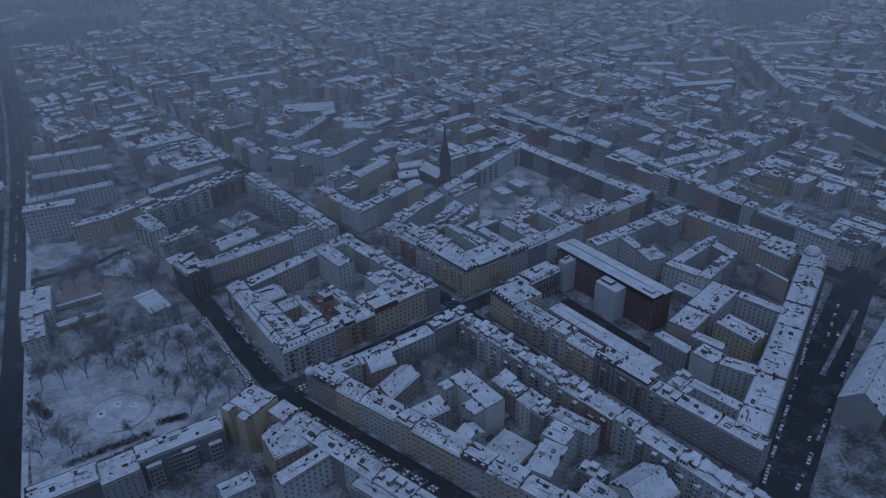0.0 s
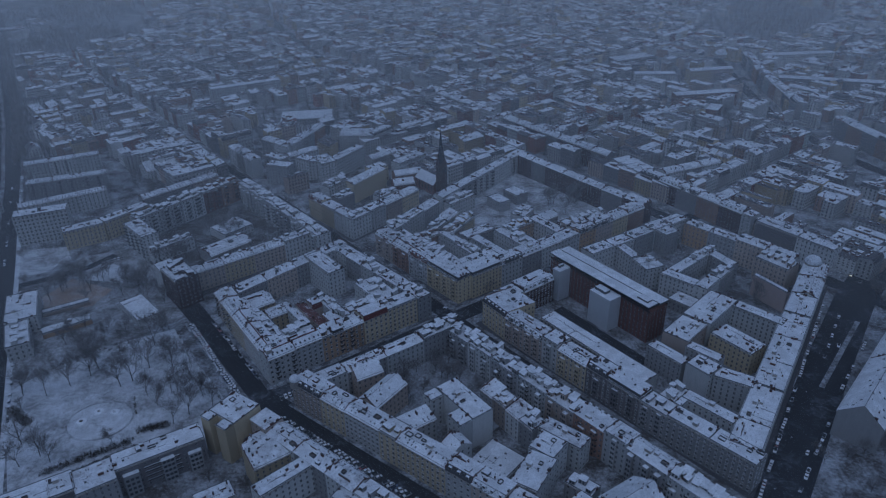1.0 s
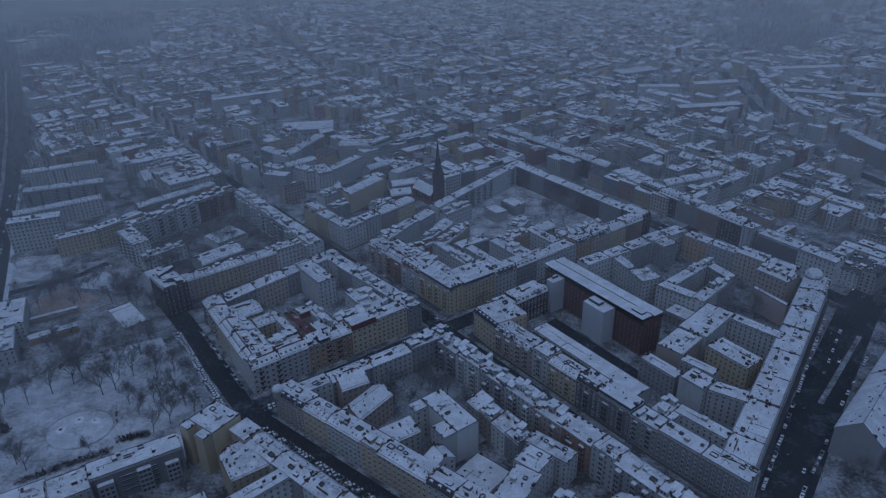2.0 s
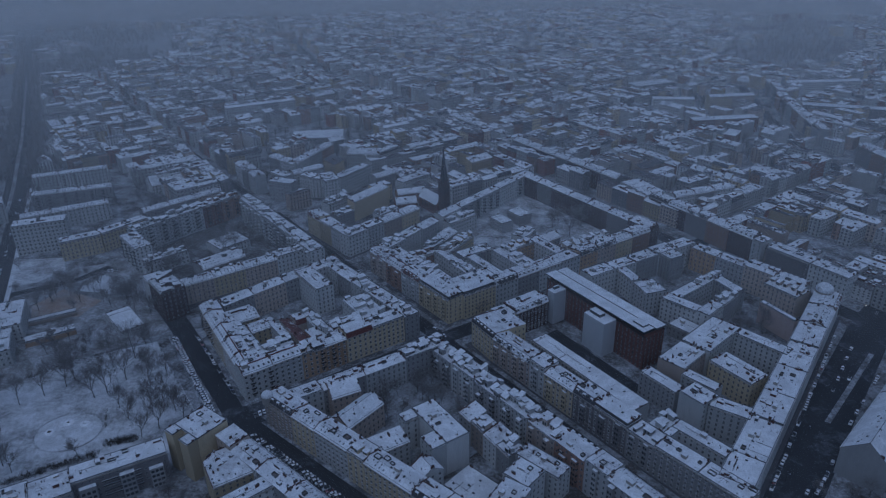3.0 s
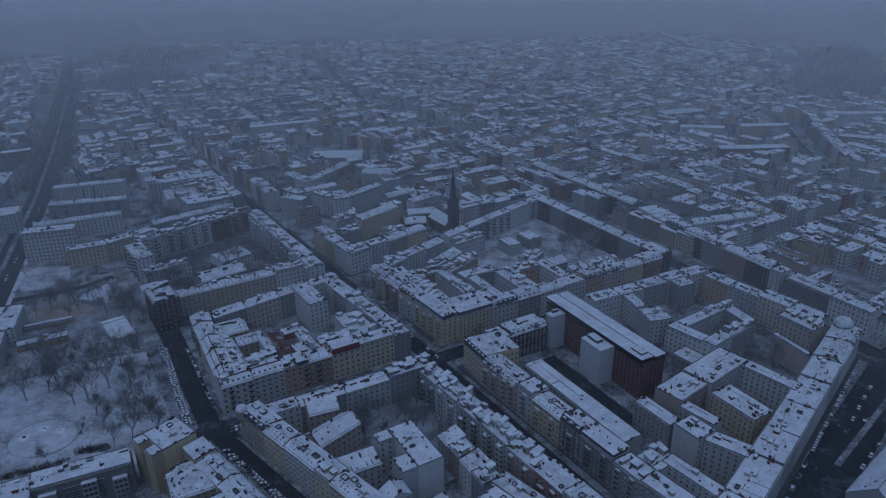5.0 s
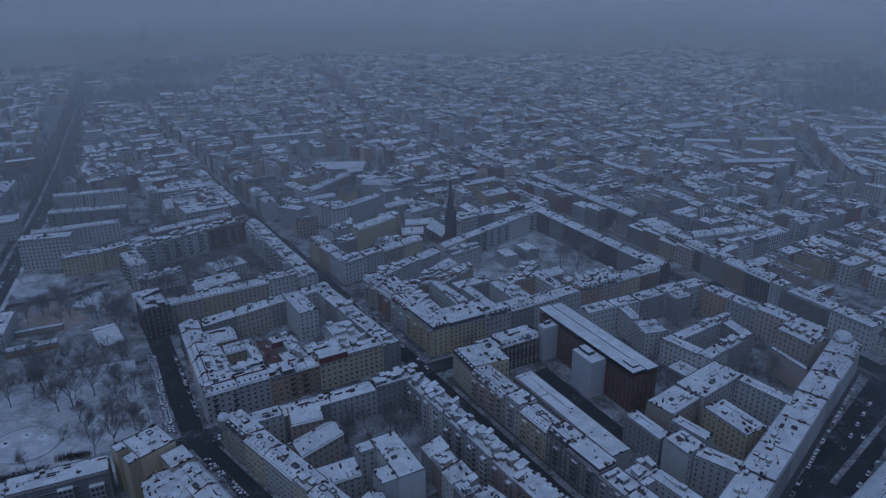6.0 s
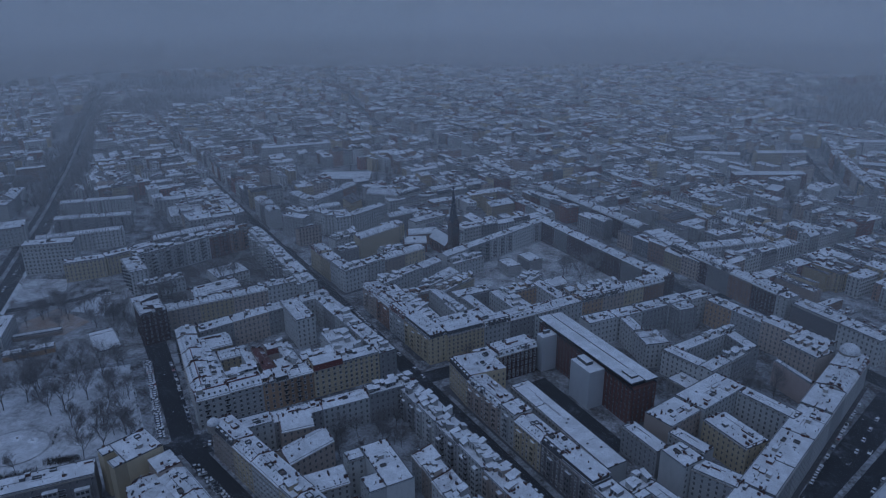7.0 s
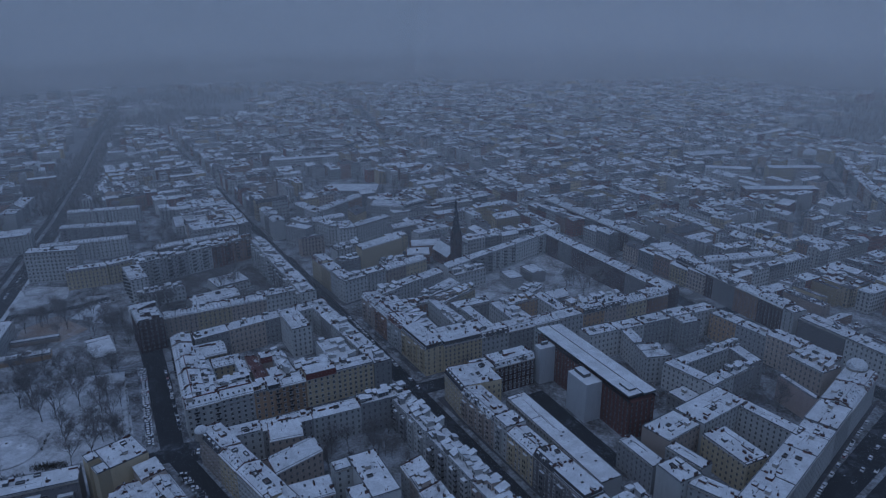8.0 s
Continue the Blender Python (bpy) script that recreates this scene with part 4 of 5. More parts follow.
def church():
    m = Matrix.Translation((12, 662, 0)) @ Matrix.Rotation(radians(38), 4, "Z")
    b = Buf()
    b.box(-4, -4, 0, 4, 4, 34, 0)
    for a in range(4):
        t = Matrix.Rotation(a * math.pi / 2, 4, "Z")
        for x in (-1.6, 1.6):
            b.face([t @ Vector(p) for p in ((x - 0.7, -4.03, 24), (x + 0.7, -4.03, 24), (x + 0.7, -4.03, 30), (x, -4.03, 31.2), (x - 0.7, -4.03, 30))], 1)
        b.face([t @ Vector(p) for p in ((-4, -4, 34), (4, -4, 34), (0, -4, 40))], 0)
    top = new("church", b.mesh("tower", (WALLS["k"][1], GLASS)))
    top.matrix_basis = m
    tagged(top, "red brick church with a tall pointed spire", "church")
    s = Buf()
    ring = [(4.3 * math.cos(math.pi * (i + 0.5) / 4), 4.3 * math.sin(math.pi * (i + 0.5) / 4)) for i in range(8)]
    for p, q in zip(ring, ring[1:] + ring[:1]):
        s.face(((*p, 34), (*q, 34), (q[0] * 0.45, q[1] * 0.45, 50), (p[0] * 0.45, p[1] * 0.45, 52)))
        s.face(((p[0] * 0.45, p[1] * 0.45, 52), (q[0] * 0.45, q[1] * 0.45, 52), (0, 0, 71)))
    part("spire", s.mesh("spire", (SPIRE_SLATE,)), top, "dark slate spire free of snow")
    n = Buf()
    n.box(-7, 4.02, 0, 7, 34, 11, 0)
    for y in range(8, 32, 5):
        for x, sx in ((-7.03, -1), (7.03, 1)):
            n.face([(x, y - 0.9 * sx, 3), (x, y + 0.9 * sx, 3), (x, y + 0.9 * sx, 8.5), (x, y, 10), (x, y - 0.9 * sx, 8.5)][::-1], 1)
    for y in (4.02, 34):
        n.face([(-7, y, 11), (7, y, 11), (0, y, 18)])
    part("nave", n.mesh("nave", (WALLS["r"][1], GLASS)), top)
    r = Buf()
    for x in (-7.5, 7.5):
        r.face([(x, 4, 10.6), (x, 34.5, 10.6), (0, 34.5, 18.2), (0, 4, 18.2)])
    part("roof", r.mesh("roof", (ROOF_THIN,)), top)


church()


def dome(x, y, z, radius, name, label):
    """A ribbed corner dome on a drum."""
    b, n = Buf(), 12
    for i in range(n):
        a0, a1 = 2 * math.pi * i / n, 2 * math.pi * (i + 1) / n
        pts = lambda r, h: [(r * math.cos(a0), r * math.sin(a0), h), (r * math.cos(a1), r * math.sin(a1), h)]  # noqa: E731
        low, high = pts(radius, -3), pts(radius, 1.5)
        b.face((*low, *high[::-1]), 0)
        rim = pts(radius * 1.08, 1.5), pts(radius * 1.08, 1.9)
        b.face((*rim[0], *rim[1][::-1]), 0)
        for k in range(5):
            p, q = math.pi / 2 * k / 5, math.pi / 2 * (k + 1) / 5
            u, v = pts(radius * 1.02 * math.cos(p), 1.9 + radius * 0.85 * math.sin(p)), pts(radius * 1.02 * max(0.02, math.cos(q)), 1.9 + radius * 0.85 * math.sin(q))
            b.face((*u, *v[::-1]), 1)
    ob = new(name, b.mesh(name, (STONE, ROOF_SNOW)))
    ob.location = (x, y, z)
    return tagged(ob, label, "dome")


dome(-78.5, 345, 20.5, 3.4, "corner_turret", "small round snow-capped turret on the house corner")
dome(293, 472, 22, 6.0, "corner_dome", "round snow-covered dome on the corner house")

# ---- rows beyond the long street ----
# Dark k and d walls here paint in the shade on the street fronts.
row(88, 842, 187, 708, 13, 20.5, "d24H k22H k24H d22H k24H k24H d22H", "fb", first="l")
row(190, 700, 209, 662, 22, 20, "w40F", "fb")
row(210, 660, 280, 556, 13, 20.5, "k24M k22M d24M b24H k24M w10F", "fb")
row(282, 551, 322, 496, 15, 19.5, "d36F w30F", "fb", last="r")
row(8, 953, 74, 866, 13, 20.5, "d24H d24H g22H w24F w16F", "fb", last="r")
row(235, 659, 299, 686, 13, 19.5, "w22H g22H w22H", "fb")

# ---- flats north of the church ----
house(-172, 700, -146, 691, 13, 21, "g", "F", "fbl")
house(-143, 716, -128, 706, 13, 22, "w", "F", "fblr")
house(-128, 706, -107, 706, 12, 21, "w", "F", "fb")
house(-113, 698, -98, 707, 26, 21, "w", "F", "fblr")
house(-98, 712, -72, 752, 12, 20, "w", "F", "fb")
house(-105, 787, -66, 785, 22, 21, "w", "H", "fblr", skylights=8)
house(-66, 785, -45, 812, 14, 20, "w", "M", "fb")
house(-41, 755, -6, 747, 29, 9, "w", "F", "f", name="market_hall", chimneys=0)
row(-226, 760, -190, 714, 12, 20, "w20H g20M w20H", "fb")
house(-152, 728, -124, 752, 12, 18, "w", "H", "fb")
house(-182, 738, -160, 722, 11, 17, "g", "F", "fb")
house(-62, 716, -34, 742, 12, 18, "g", "H", "fb")
house(-32, 700, -4, 728, 13, 19, "w", "F", "fb")
house(-60, 690, -44, 704, 12, 17, "y", "F", "fb")
row(-35, 815, 20, 860, 12, 19, "w20H g20F w20M", "fb")
row(-195, 786, -160, 758, 12, 19, "g22H w24H", "fb")
row(-156, 760, -128, 832, 12, 19, "w22H g22H b22H", "fb")

# ---- the city beyond, block by block on its street grid ----
U, V = Vector((0.785, 0.62)), Vector((-0.62, 0.785))
CITY = random.Random(11)


def at_grid(s, q):
    return U * s + V * q


def free_of_built(s, q, p):
    """Whether a cell of the grid lies outside the blocks set out above."""
    if 560 < s:
        return True
    if s > 405 and q > 525:
        return not (s > 520 and q < 640)
    if s > 285:
        return q > 730
    return q > 850 or (s < 20 and q > 500)


def off_boulevard(p):
    return abs((p - Vector((-350, 503))).cross(Vector((-0.48, 0.877)))) > 40 and not (p.x < -340 and p.y < 780 and p.x > -540)


KEPT_FREE = []


def taken(p):
    """Whether a place belongs to a landmark or a slanting street."""
    for ax, ay, bx, by, r in KEPT_FREE:
        a, b = Vector((ax, ay)), Vector((bx, by))
        t = min(1, max(0, (p - a).dot(b - a) / (b - a).length_squared))
        if (p - a - (b - a) * t).length < r:
            return True
    return False


def seen(p):
    d = p - Vector((55, 25))
    return d.y > 0 and abs(math.atan2(d.x, d.y)) < radians(47)


FAR_PLASTER = {"w": (0.66, 0.65, 0.62), "g": (0.48, 0.47, 0.45), "y": (0.58, 0.47, 0.29), "p": (0.52, 0.43, 0.36), "b": (0.34, 0.23, 0.18), "r": (0.26, 0.11, 0.085), "d": (0.24, 0.23, 0.23)}
FAR_WALL, FAR_ROOF, FAR_STEEP, FAR_PANE = {k: Buf() for k in "wgypbrd"}, Buf(), Buf(), Buf()


def far_house(ax, ay, bx, by, d, e, wall, roof, win):
    m = Matrix.Translation((ax, ay, 0)) @ Matrix.Rotation(math.atan2(by - ay, bx - ax), 4, "Z")
    for b in (FAR_WALL[wall], FAR_ROOF, FAR_STEEP, FAR_PANE):
        b.m = m
    width = math.hypot(bx - ax, by - ay)
    BUILT.update(cells(ax, ay, bx, by, d))
    _, sides = house_faces(FAR_WALL[wall], FAR_ROOF, FAR_STEEP, width, d, e, roof, win, 5, False)
    for spots in sides.values():
        for spot in spots if math.hypot(ax - 55, ay - 25) < 1500 else ():
            pane(FAR_PANE, spot, 1.4)
    prof = profile_of(roof, d, e)
    for _ in range(CITY.randint(3, 6) if math.hypot(ax - 55, ay - 25) < 1400 else 3 if math.hypot(ax - 55, ay - 25) < 2100 else 1):
        x, y, s = CITY.uniform(1, width - 1), CITY.uniform(2.5, d - 1), CITY.uniform(0.4, 1.2)
        z = height_at(prof, y)
        FAR_STEEP.box(x - s, y - s * 0.6, z - 1, x + s, y + s * 0.6, z + CITY.uniform(0.7, 1.9), 1, 2)
    if CITY.random() < 0.35:
        x, y, s = CITY.uniform(4, width - 4), d * 0.5, CITY.uniform(1.6, 3.2)
        z = height_at(prof, y)
        FAR_STEEP.box(x - s, y - s * 0.8, z - 1, x + s, y + s * 0.8, z + CITY.uniform(1.5, 2.8), 1, 2)


def city_block(s0, s1, q0, q1, single):
    """A perimeter of houses with back wings; single: each house an object of its own."""
    c = [at_grid(s0, q0), at_grid(s1, q0), at_grid(s1, q1), at_grid(s0, q1)]
    build = house if single else far_house
    e0 = CITY.uniform(15.5, 19.5)
    for i in range(4):
        a, b = c[i], c[(i + 1) % 4]
        t = (b - a).normalized()
        n = Vector((-t.y, t.x))
        length = (b - a).length - 12.5
        k = max(1, round(length / CITY.uniform(15, 22)))
        for j in range(k):
            if CITY.random() < 0.06:
                continue
            p, q = a + t * (length * j / k), a + t * (length * (j + 1) / k)
            if not off_boulevard((p + q) / 2 + n * 6) or taken((p + q) / 2 + n * 6):
                continue
            wall, roof = CITY.choice("wwwggyypbdr" if single else "wwwggypbdr"), CITY.choice("FFFHHHMMGT" if single else "FFFHHHMMG")
            e = e0 + CITY.uniform(-2.8, 2.6) - (5 if CITY.random() < 0.08 else 0)
            toward = "f" if n.y > -0.2 else "b"
            kw = dict(near=False) if single else {}
            build(p.x, p.y, q.x, q.y, CITY.uniform(11, 13.5), e, wall, roof if roof != "T" else "F", toward + ("l" if j == 0 else ""), **kw)
            if CITY.random() < 0.85 and (b - a).length > 50:
                w0 = p + t * CITY.uniform(0, 8) + n * 12.6
                w1 = w0 + n * min(CITY.uniform(14, 36), 0.36 * (c[(i + 2) % 4] - b).length)
                build(w1.x, w1.y, w0.x, w0.y, CITY.uniform(8, 11), e - CITY.uniform(0, 4), CITY.choice("wwggpyb"), CITY.choice("SFFH"), "fl", **kw)


row(-311, 994, -222, 1040, 12, 20, "w24F w24F g24F w24F", "f", False)
house(-193, 887, -128, 896, 34, 8, "g", "F", "f", False, name="market_hall", thin=True)
row(326, 925, 413, 939, 15, 19, "r30F b30F r30F", "f", False)
row(382, 1047, 449, 1057, 14, 19, "y30H p30H", "f", False)
row(299, 1038, 357, 1035, 13, 19, "w26F w26H", "f", False)
row(522, 1128, 638, 1138, 15, 20, "w30H w30H w30H w30H", "f", False, first="l")
row(505, 1024, 637, 984, 16, 13, "d40F d40F d40F", "f", False, first="l")
row(480, 815, 497, 722, 14, 21, "d24M b24H d24H b24M", "fb", False, first="l", last="r")
row(499, 712, 520, 640, 14, 20, "d24H g24M b24H", "fb", False, first="l", last="r")
house(295, 1132, 361, 1161, 26, 15, "d", "F", "fr", False)
house(357, 861, 372, 884, 14, 18, "r", "F", "fr", False)
row(499, 1151, 478, 1040, 13, 20.5, "d24H g24M d24M b24H", "f", True, first="l", cover=FAR_SNOW)
row(478, 1036, 461, 873, 13, 20.5, "d24M g24H b24H p24M d24H g24M", "f", True, first="l", last="r", cover=FAR_SNOW)
dome(462, 1146, 18, 9, "domed_hall", "round domed hall with pale snowy roof")
KEPT_FREE += [(-311, 994, -222, 1040, 26), (-240, 960, -150, 945, 20), (-190, 905, -125, 912, 40), (326, 930, 413, 945, 24), (382, 1054, 449, 1064, 20), (299, 1045, 357, 1042, 20), (522, 1135, 638, 1145, 22), (505, 1032, 637, 992, 24), (487, 815, 504, 722, 26), (506, 712, 527, 640, 24), (450, 1150, 438, 870, 14), (438, 870, 470, 640, 14), (-720, 1400, -690, 1470, 120), (-900, 1730, -760, 1700, 130), (600, 1400, 760, 1560, 110), (720, 1700, 860, 1780, 110), (378, 1085, 380, 1090, 24), (300, 1145, 361, 1165, 36), (357, 861, 372, 884, 20), (506, 1151, 485, 1040, 20), (485, 1036, 468, 873, 20), (462, 1146, 462, 1147, 26), (-7, 1005, -107, 1153, 19), (-107, 1153, -199, 1260, 21), (-199, 1260, -291, 1461, 23), (-291, 1461, -429, 1777, 18), (-429, 1777, -553, 2077, 18), (174, 1391, 155, 1710, 14), (155, 1710, 195, 2152, 14)]
road("road_slant", [(-7, 1005), (-107, 1153), (-199, 1260), (-291, 1461), (-429, 1777), (-553, 2077)], 20, 0.11)
road("road_avenue", [(478, 1200), (455, 1030), (440, 870), (462, 740), (500, 640)], 15, 0.12)
s_lines = [-1750 + 135 * i for i in range(15)] + [285, 412, 562, 700, 835, 975, 1110, 1250] + [1390 + 140 * i for i in range(14)]
q_lines = [-1500 + 150 * i for i in range(12)] + [330, 520, 640, 745, 880, 1020, 1150] + [1300 + 150 * i for i in range(16)]
for s0, s1 in zip(s_lines, s_lines[1:]):
    for q0, q1 in zip(q_lines, q_lines[1:]):
        a, b, g, h = s0 + 6, s1 - 6, q0 + 6, q1 - 6
        mid = at_grid((s0 + s1) / 2, (q0 + q1) / 2)
        away = (mid - Vector((55, 25))).length
        if away > 3300 or not seen(mid) or not free_of_built((s0 + s1) / 2, (q0 + q1) / 2, mid):
            continue
        if CITY.random() < 0.05 and away > 900:
            continue
        city_block(a + CITY.uniform(0, 5), b - CITY.uniform(0, 5), g + CITY.uniform(0, 8), h - CITY.uniform(0, 8), False)
for a, b, g, h in ((214, 272, 690, 770), (196, 272, 786, 860), (60, 190, 866, 960)):
    city_block(a, b, g, h, False)
# houses in the yards between, wherever a plot is still free
for size in (30, 22, 15):
    for i in range(-70, 95):
        for j in range(30, 115):
            p = at_grid(i * 13 + CITY.uniform(-6, 6), j * 13 + CITY.uniform(-6, 6))
            away = (p - Vector((55, 25))).length
            if not (640 < away < 1500) or not seen(p) or not off_boulevard(p) or taken(p) or not (p.y > 690 or p.x > 345 or (p.x > 240 and p.y > 575)):
                continue
            if p.x < -190 and p.y < 800 or CITY.random() < 0.5:
                continue
            t = (U if CITY.random() < 0.5 else V) * CITY.choice((-1, 1))
            q, d = p + t * size * CITY.uniform(0.85, 1.2), CITY.uniform(9, 12.5)
            if taken((p + q) / 2):
                continue
            if BUILT.isdisjoint(cells(p.x, p.y, q.x, q.y, d, CITY.choice((1.5, 2.5, 4.5, 7)))):
                far_house(p.x, p.y, q.x, q.y, d, CITY.uniform(13.5, 18.5), CITY.choice("wwwggypb"), CITY.choice("FFHHSM"), "f" if t.x > 0 else "b")
for key, b in FAR_WALL.items():
    if b.f:
        b_ob = new("distant_houses", b.mesh("distant_houses", (plaster("distant_" + key, FAR_PLASTER[key], 0.5, 0.3, True),)))
        tagged(b_ob, f"distant {WALLS[key][0]} city houses in the mist", "houses", kind="stuff")
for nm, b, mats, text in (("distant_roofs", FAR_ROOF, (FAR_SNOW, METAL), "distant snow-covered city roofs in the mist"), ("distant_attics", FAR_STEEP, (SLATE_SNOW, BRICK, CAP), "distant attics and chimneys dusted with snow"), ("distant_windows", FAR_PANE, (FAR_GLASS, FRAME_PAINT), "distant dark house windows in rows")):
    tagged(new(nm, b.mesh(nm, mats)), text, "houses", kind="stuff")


def tower_block(x, y, w, d, h, wall, turn):
    """A far high-rise with bands of glazing and a plant storey on its roof."""
    b = Buf()
    b.box(-w / 2, -d / 2, 0, w / 2, d / 2, h, 0, 1)
    top = new("tower_block", b.mesh("wall", (WALLS[wall][1], CAP)))
    top.matrix_basis = Matrix.Translation((x, y, 0)) @ Matrix.Rotation(radians(turn), 4, "Z")
    tagged(top, f"high {WALLS[wall][0]} tower faint in the mist", "high-rise")
    g = Buf()
    for k in range(int(h / 3.4) - 1):
        g.box(-w / 2 - 0.1, -d / 2 - 0.1, 4 + k * 3.4, w / 2 + 0.1, d / 2 + 0.1, 5.6 + k * 3.4, 0, None, True)
    tagged(part("window_bands", g.mesh("window_bands", (FAR_GLASS,)), top), kind="stuff")
    r = Buf()
    r.box(-w / 4, -d / 4, h, w / 4, d / 4, h + 7, 0, 1)
    part("plant_storey", r.mesh("plant_storey", (METAL, CAP)), top)


tower_block(660, 2870, 56, 24, 80, "w", 12)
tower_block(300, 2900, 44, 30, 120, "d", 30)
tower_block(-1100, 2150, 24, 24, 70, "d", 20)


# ---- mist: added see-through sheets imitate haze, denser with height, one behind the other ----
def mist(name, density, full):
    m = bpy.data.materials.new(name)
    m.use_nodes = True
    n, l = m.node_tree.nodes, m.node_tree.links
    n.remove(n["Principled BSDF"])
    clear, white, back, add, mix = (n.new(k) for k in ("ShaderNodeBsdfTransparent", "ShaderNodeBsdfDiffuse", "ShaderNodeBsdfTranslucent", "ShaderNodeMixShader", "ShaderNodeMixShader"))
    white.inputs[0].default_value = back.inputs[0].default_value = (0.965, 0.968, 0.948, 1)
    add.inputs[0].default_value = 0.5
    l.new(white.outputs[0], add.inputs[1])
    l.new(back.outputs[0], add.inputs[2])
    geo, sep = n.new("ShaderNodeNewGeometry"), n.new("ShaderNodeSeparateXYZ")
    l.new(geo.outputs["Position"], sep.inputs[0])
    # Opacity ramps with height so farther ground is seen through more haze.
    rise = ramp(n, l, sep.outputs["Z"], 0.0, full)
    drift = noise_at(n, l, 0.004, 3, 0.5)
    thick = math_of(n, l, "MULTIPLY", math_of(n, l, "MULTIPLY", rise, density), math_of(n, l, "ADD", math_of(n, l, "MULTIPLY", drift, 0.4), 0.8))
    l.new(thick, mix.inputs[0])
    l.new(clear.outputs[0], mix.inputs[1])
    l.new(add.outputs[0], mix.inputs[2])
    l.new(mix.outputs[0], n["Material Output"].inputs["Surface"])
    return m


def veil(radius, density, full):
    """A see-through sheet added as haze; leans away, thin low in front, dense high behind."""
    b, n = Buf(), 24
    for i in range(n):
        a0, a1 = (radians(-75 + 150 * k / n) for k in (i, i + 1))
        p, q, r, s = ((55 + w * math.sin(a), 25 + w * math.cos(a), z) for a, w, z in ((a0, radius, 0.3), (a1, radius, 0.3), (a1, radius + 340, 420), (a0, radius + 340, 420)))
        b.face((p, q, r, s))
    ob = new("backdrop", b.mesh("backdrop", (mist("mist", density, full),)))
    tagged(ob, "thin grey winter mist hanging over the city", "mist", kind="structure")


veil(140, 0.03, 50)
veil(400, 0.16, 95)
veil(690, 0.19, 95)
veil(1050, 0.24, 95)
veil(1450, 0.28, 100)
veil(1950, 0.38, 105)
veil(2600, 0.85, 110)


# ---- trees ----
def tree_meshes(seed, height):
    r = random.Random(seed)
    trunk, crown = Buf(), Buf()

    def limb(buf, a, b, ra, rb, sides):
        t = (b - a).normalized()
        x = t.cross(Vector((0.3, 0.9, 0.2))).normalized()
        y = t.cross(x)
        ring = lambda c, rad: [c + (x * math.cos(2 * math.pi * i / sides) + y * math.sin(2 * math.pi * i / sides)) * rad for i in range(sides)]  # noqa: E731
        p, q = ring(a, ra), ring(b, rb)
        for i in range(sides):
            j = (i + 1) % sides
            buf.face((p[i], p[j], q[j], q[i]))

    def grow(a, way, length, rad, depth):
        b = a + way * length
        if depth >= 4:
            side = way.cross(Vector((r.uniform(-1, 1), r.uniform(-1, 1), 0.3))).normalized() * rad
            crown.face((a - side, a + side, b + side * 0.5, b - side * 0.5))
        else:
            limb(trunk if depth < 2 else crown, a, b, rad, rad * 0.66, 5 if depth < 2 else 3)
        if depth >= 5:
            return
        kids = (5, 4, 4, 4, 3)[depth]
        for i in range(kids):
            side = Vector((r.uniform(-1, 1), r.uniform(-1, 1), r.uniform(0.0, 0.8)))
            w = (way * 0.9 + side * (0.9 if depth else 0.65)).normalized()
            start = a + way * length * (1 if i == 0 else r.uniform(0.45, 1.0))
            grow(start, w, length * r.uniform(0.62, 0.86), max(rad * 0.56, 0.036), depth + 1)

    grow(Vector((0, 0, -0.2)), Vector((r.uniform(-0.08, 0.08), r.uniform(-0.08, 0.08), 1)).normalized(), height * 0.34, height * 0.0115, 0)
    return trunk.mesh("trunk", (BARK,)), crown.mesh("crown", (TWIG,))


KINDS = [tree_meshes(s, h) for s, h in ((1, 21), (2, 19), (3, 23), (4, 15))]
leafless = random.Random(5)


def tree(x, y, z=0.0, size=1.0):
    trunk, crown = leafless.choice(KINDS)
    ob = new("tree", trunk)
    ob.matrix_basis = Matrix.Translation((x, y, z)) @ Matrix.Rotation(leafless.uniform(0, 6.28), 4, "Z") @ Matrix.Diagonal((size, size, size, 1))
    tagged(ob, "bare leafless winter tree on snowy ground", "tree", "bare trees")
    part("crown", crown, ob, "fine bare twigs")


def grove(x0, y0, x1, y1, count, z=0.0, small=0.75, large=1.15):
    for _ in range(count):
        tree(leafless.uniform(x0, x1), leafless.uniform(y0, y1), z, leafless.uniform(small, large))


def woods(name, label, patches, anywhere=False):
    """Far leafless trees, too many to count: patches of (x, y, x, y, half width, number)."""
    r, b = random.Random(21), Buf()
    for x0, y0, x1, y1, half, count in patches:
        for _ in range(count):
            t, a, w = r.random(), r.uniform(0, 6.28), half * math.sqrt(r.random())
            x, y = x0 + (x1 - x0) * t + w * math.cos(a), y0 + (y1 - y0) * t + w * math.sin(a)
            if not anywhere and not BUILT.isdisjoint(cells(x - 1, y - 1, x + 1, y - 1, 2)):
                continue
            h = r.uniform(9, 17)
            for k in range(26):
                a, up = r.uniform(0, 6.28), r.uniform(0.3, 0.75)
                reach = h * r.uniform(0.12, 0.34)
                p = Vector((x, y, h * up * (0.4 if k > 3 else 0)))
                q = Vector((x + reach * math.cos(a), y + reach * math.sin(a), h * min(1, up + r.uniform(0.1, 0.35))))
                e = Vector((math.sin(a), -math.cos(a), 0.3)) * (0.16 if k > 3 else 0.26)
                b.face((p - e, p + e, q + e * 0.8, q - e * 0.8))
    tagged(new(name, b.mesh(name, (TWIG,))), label, "trees", kind="stuff")


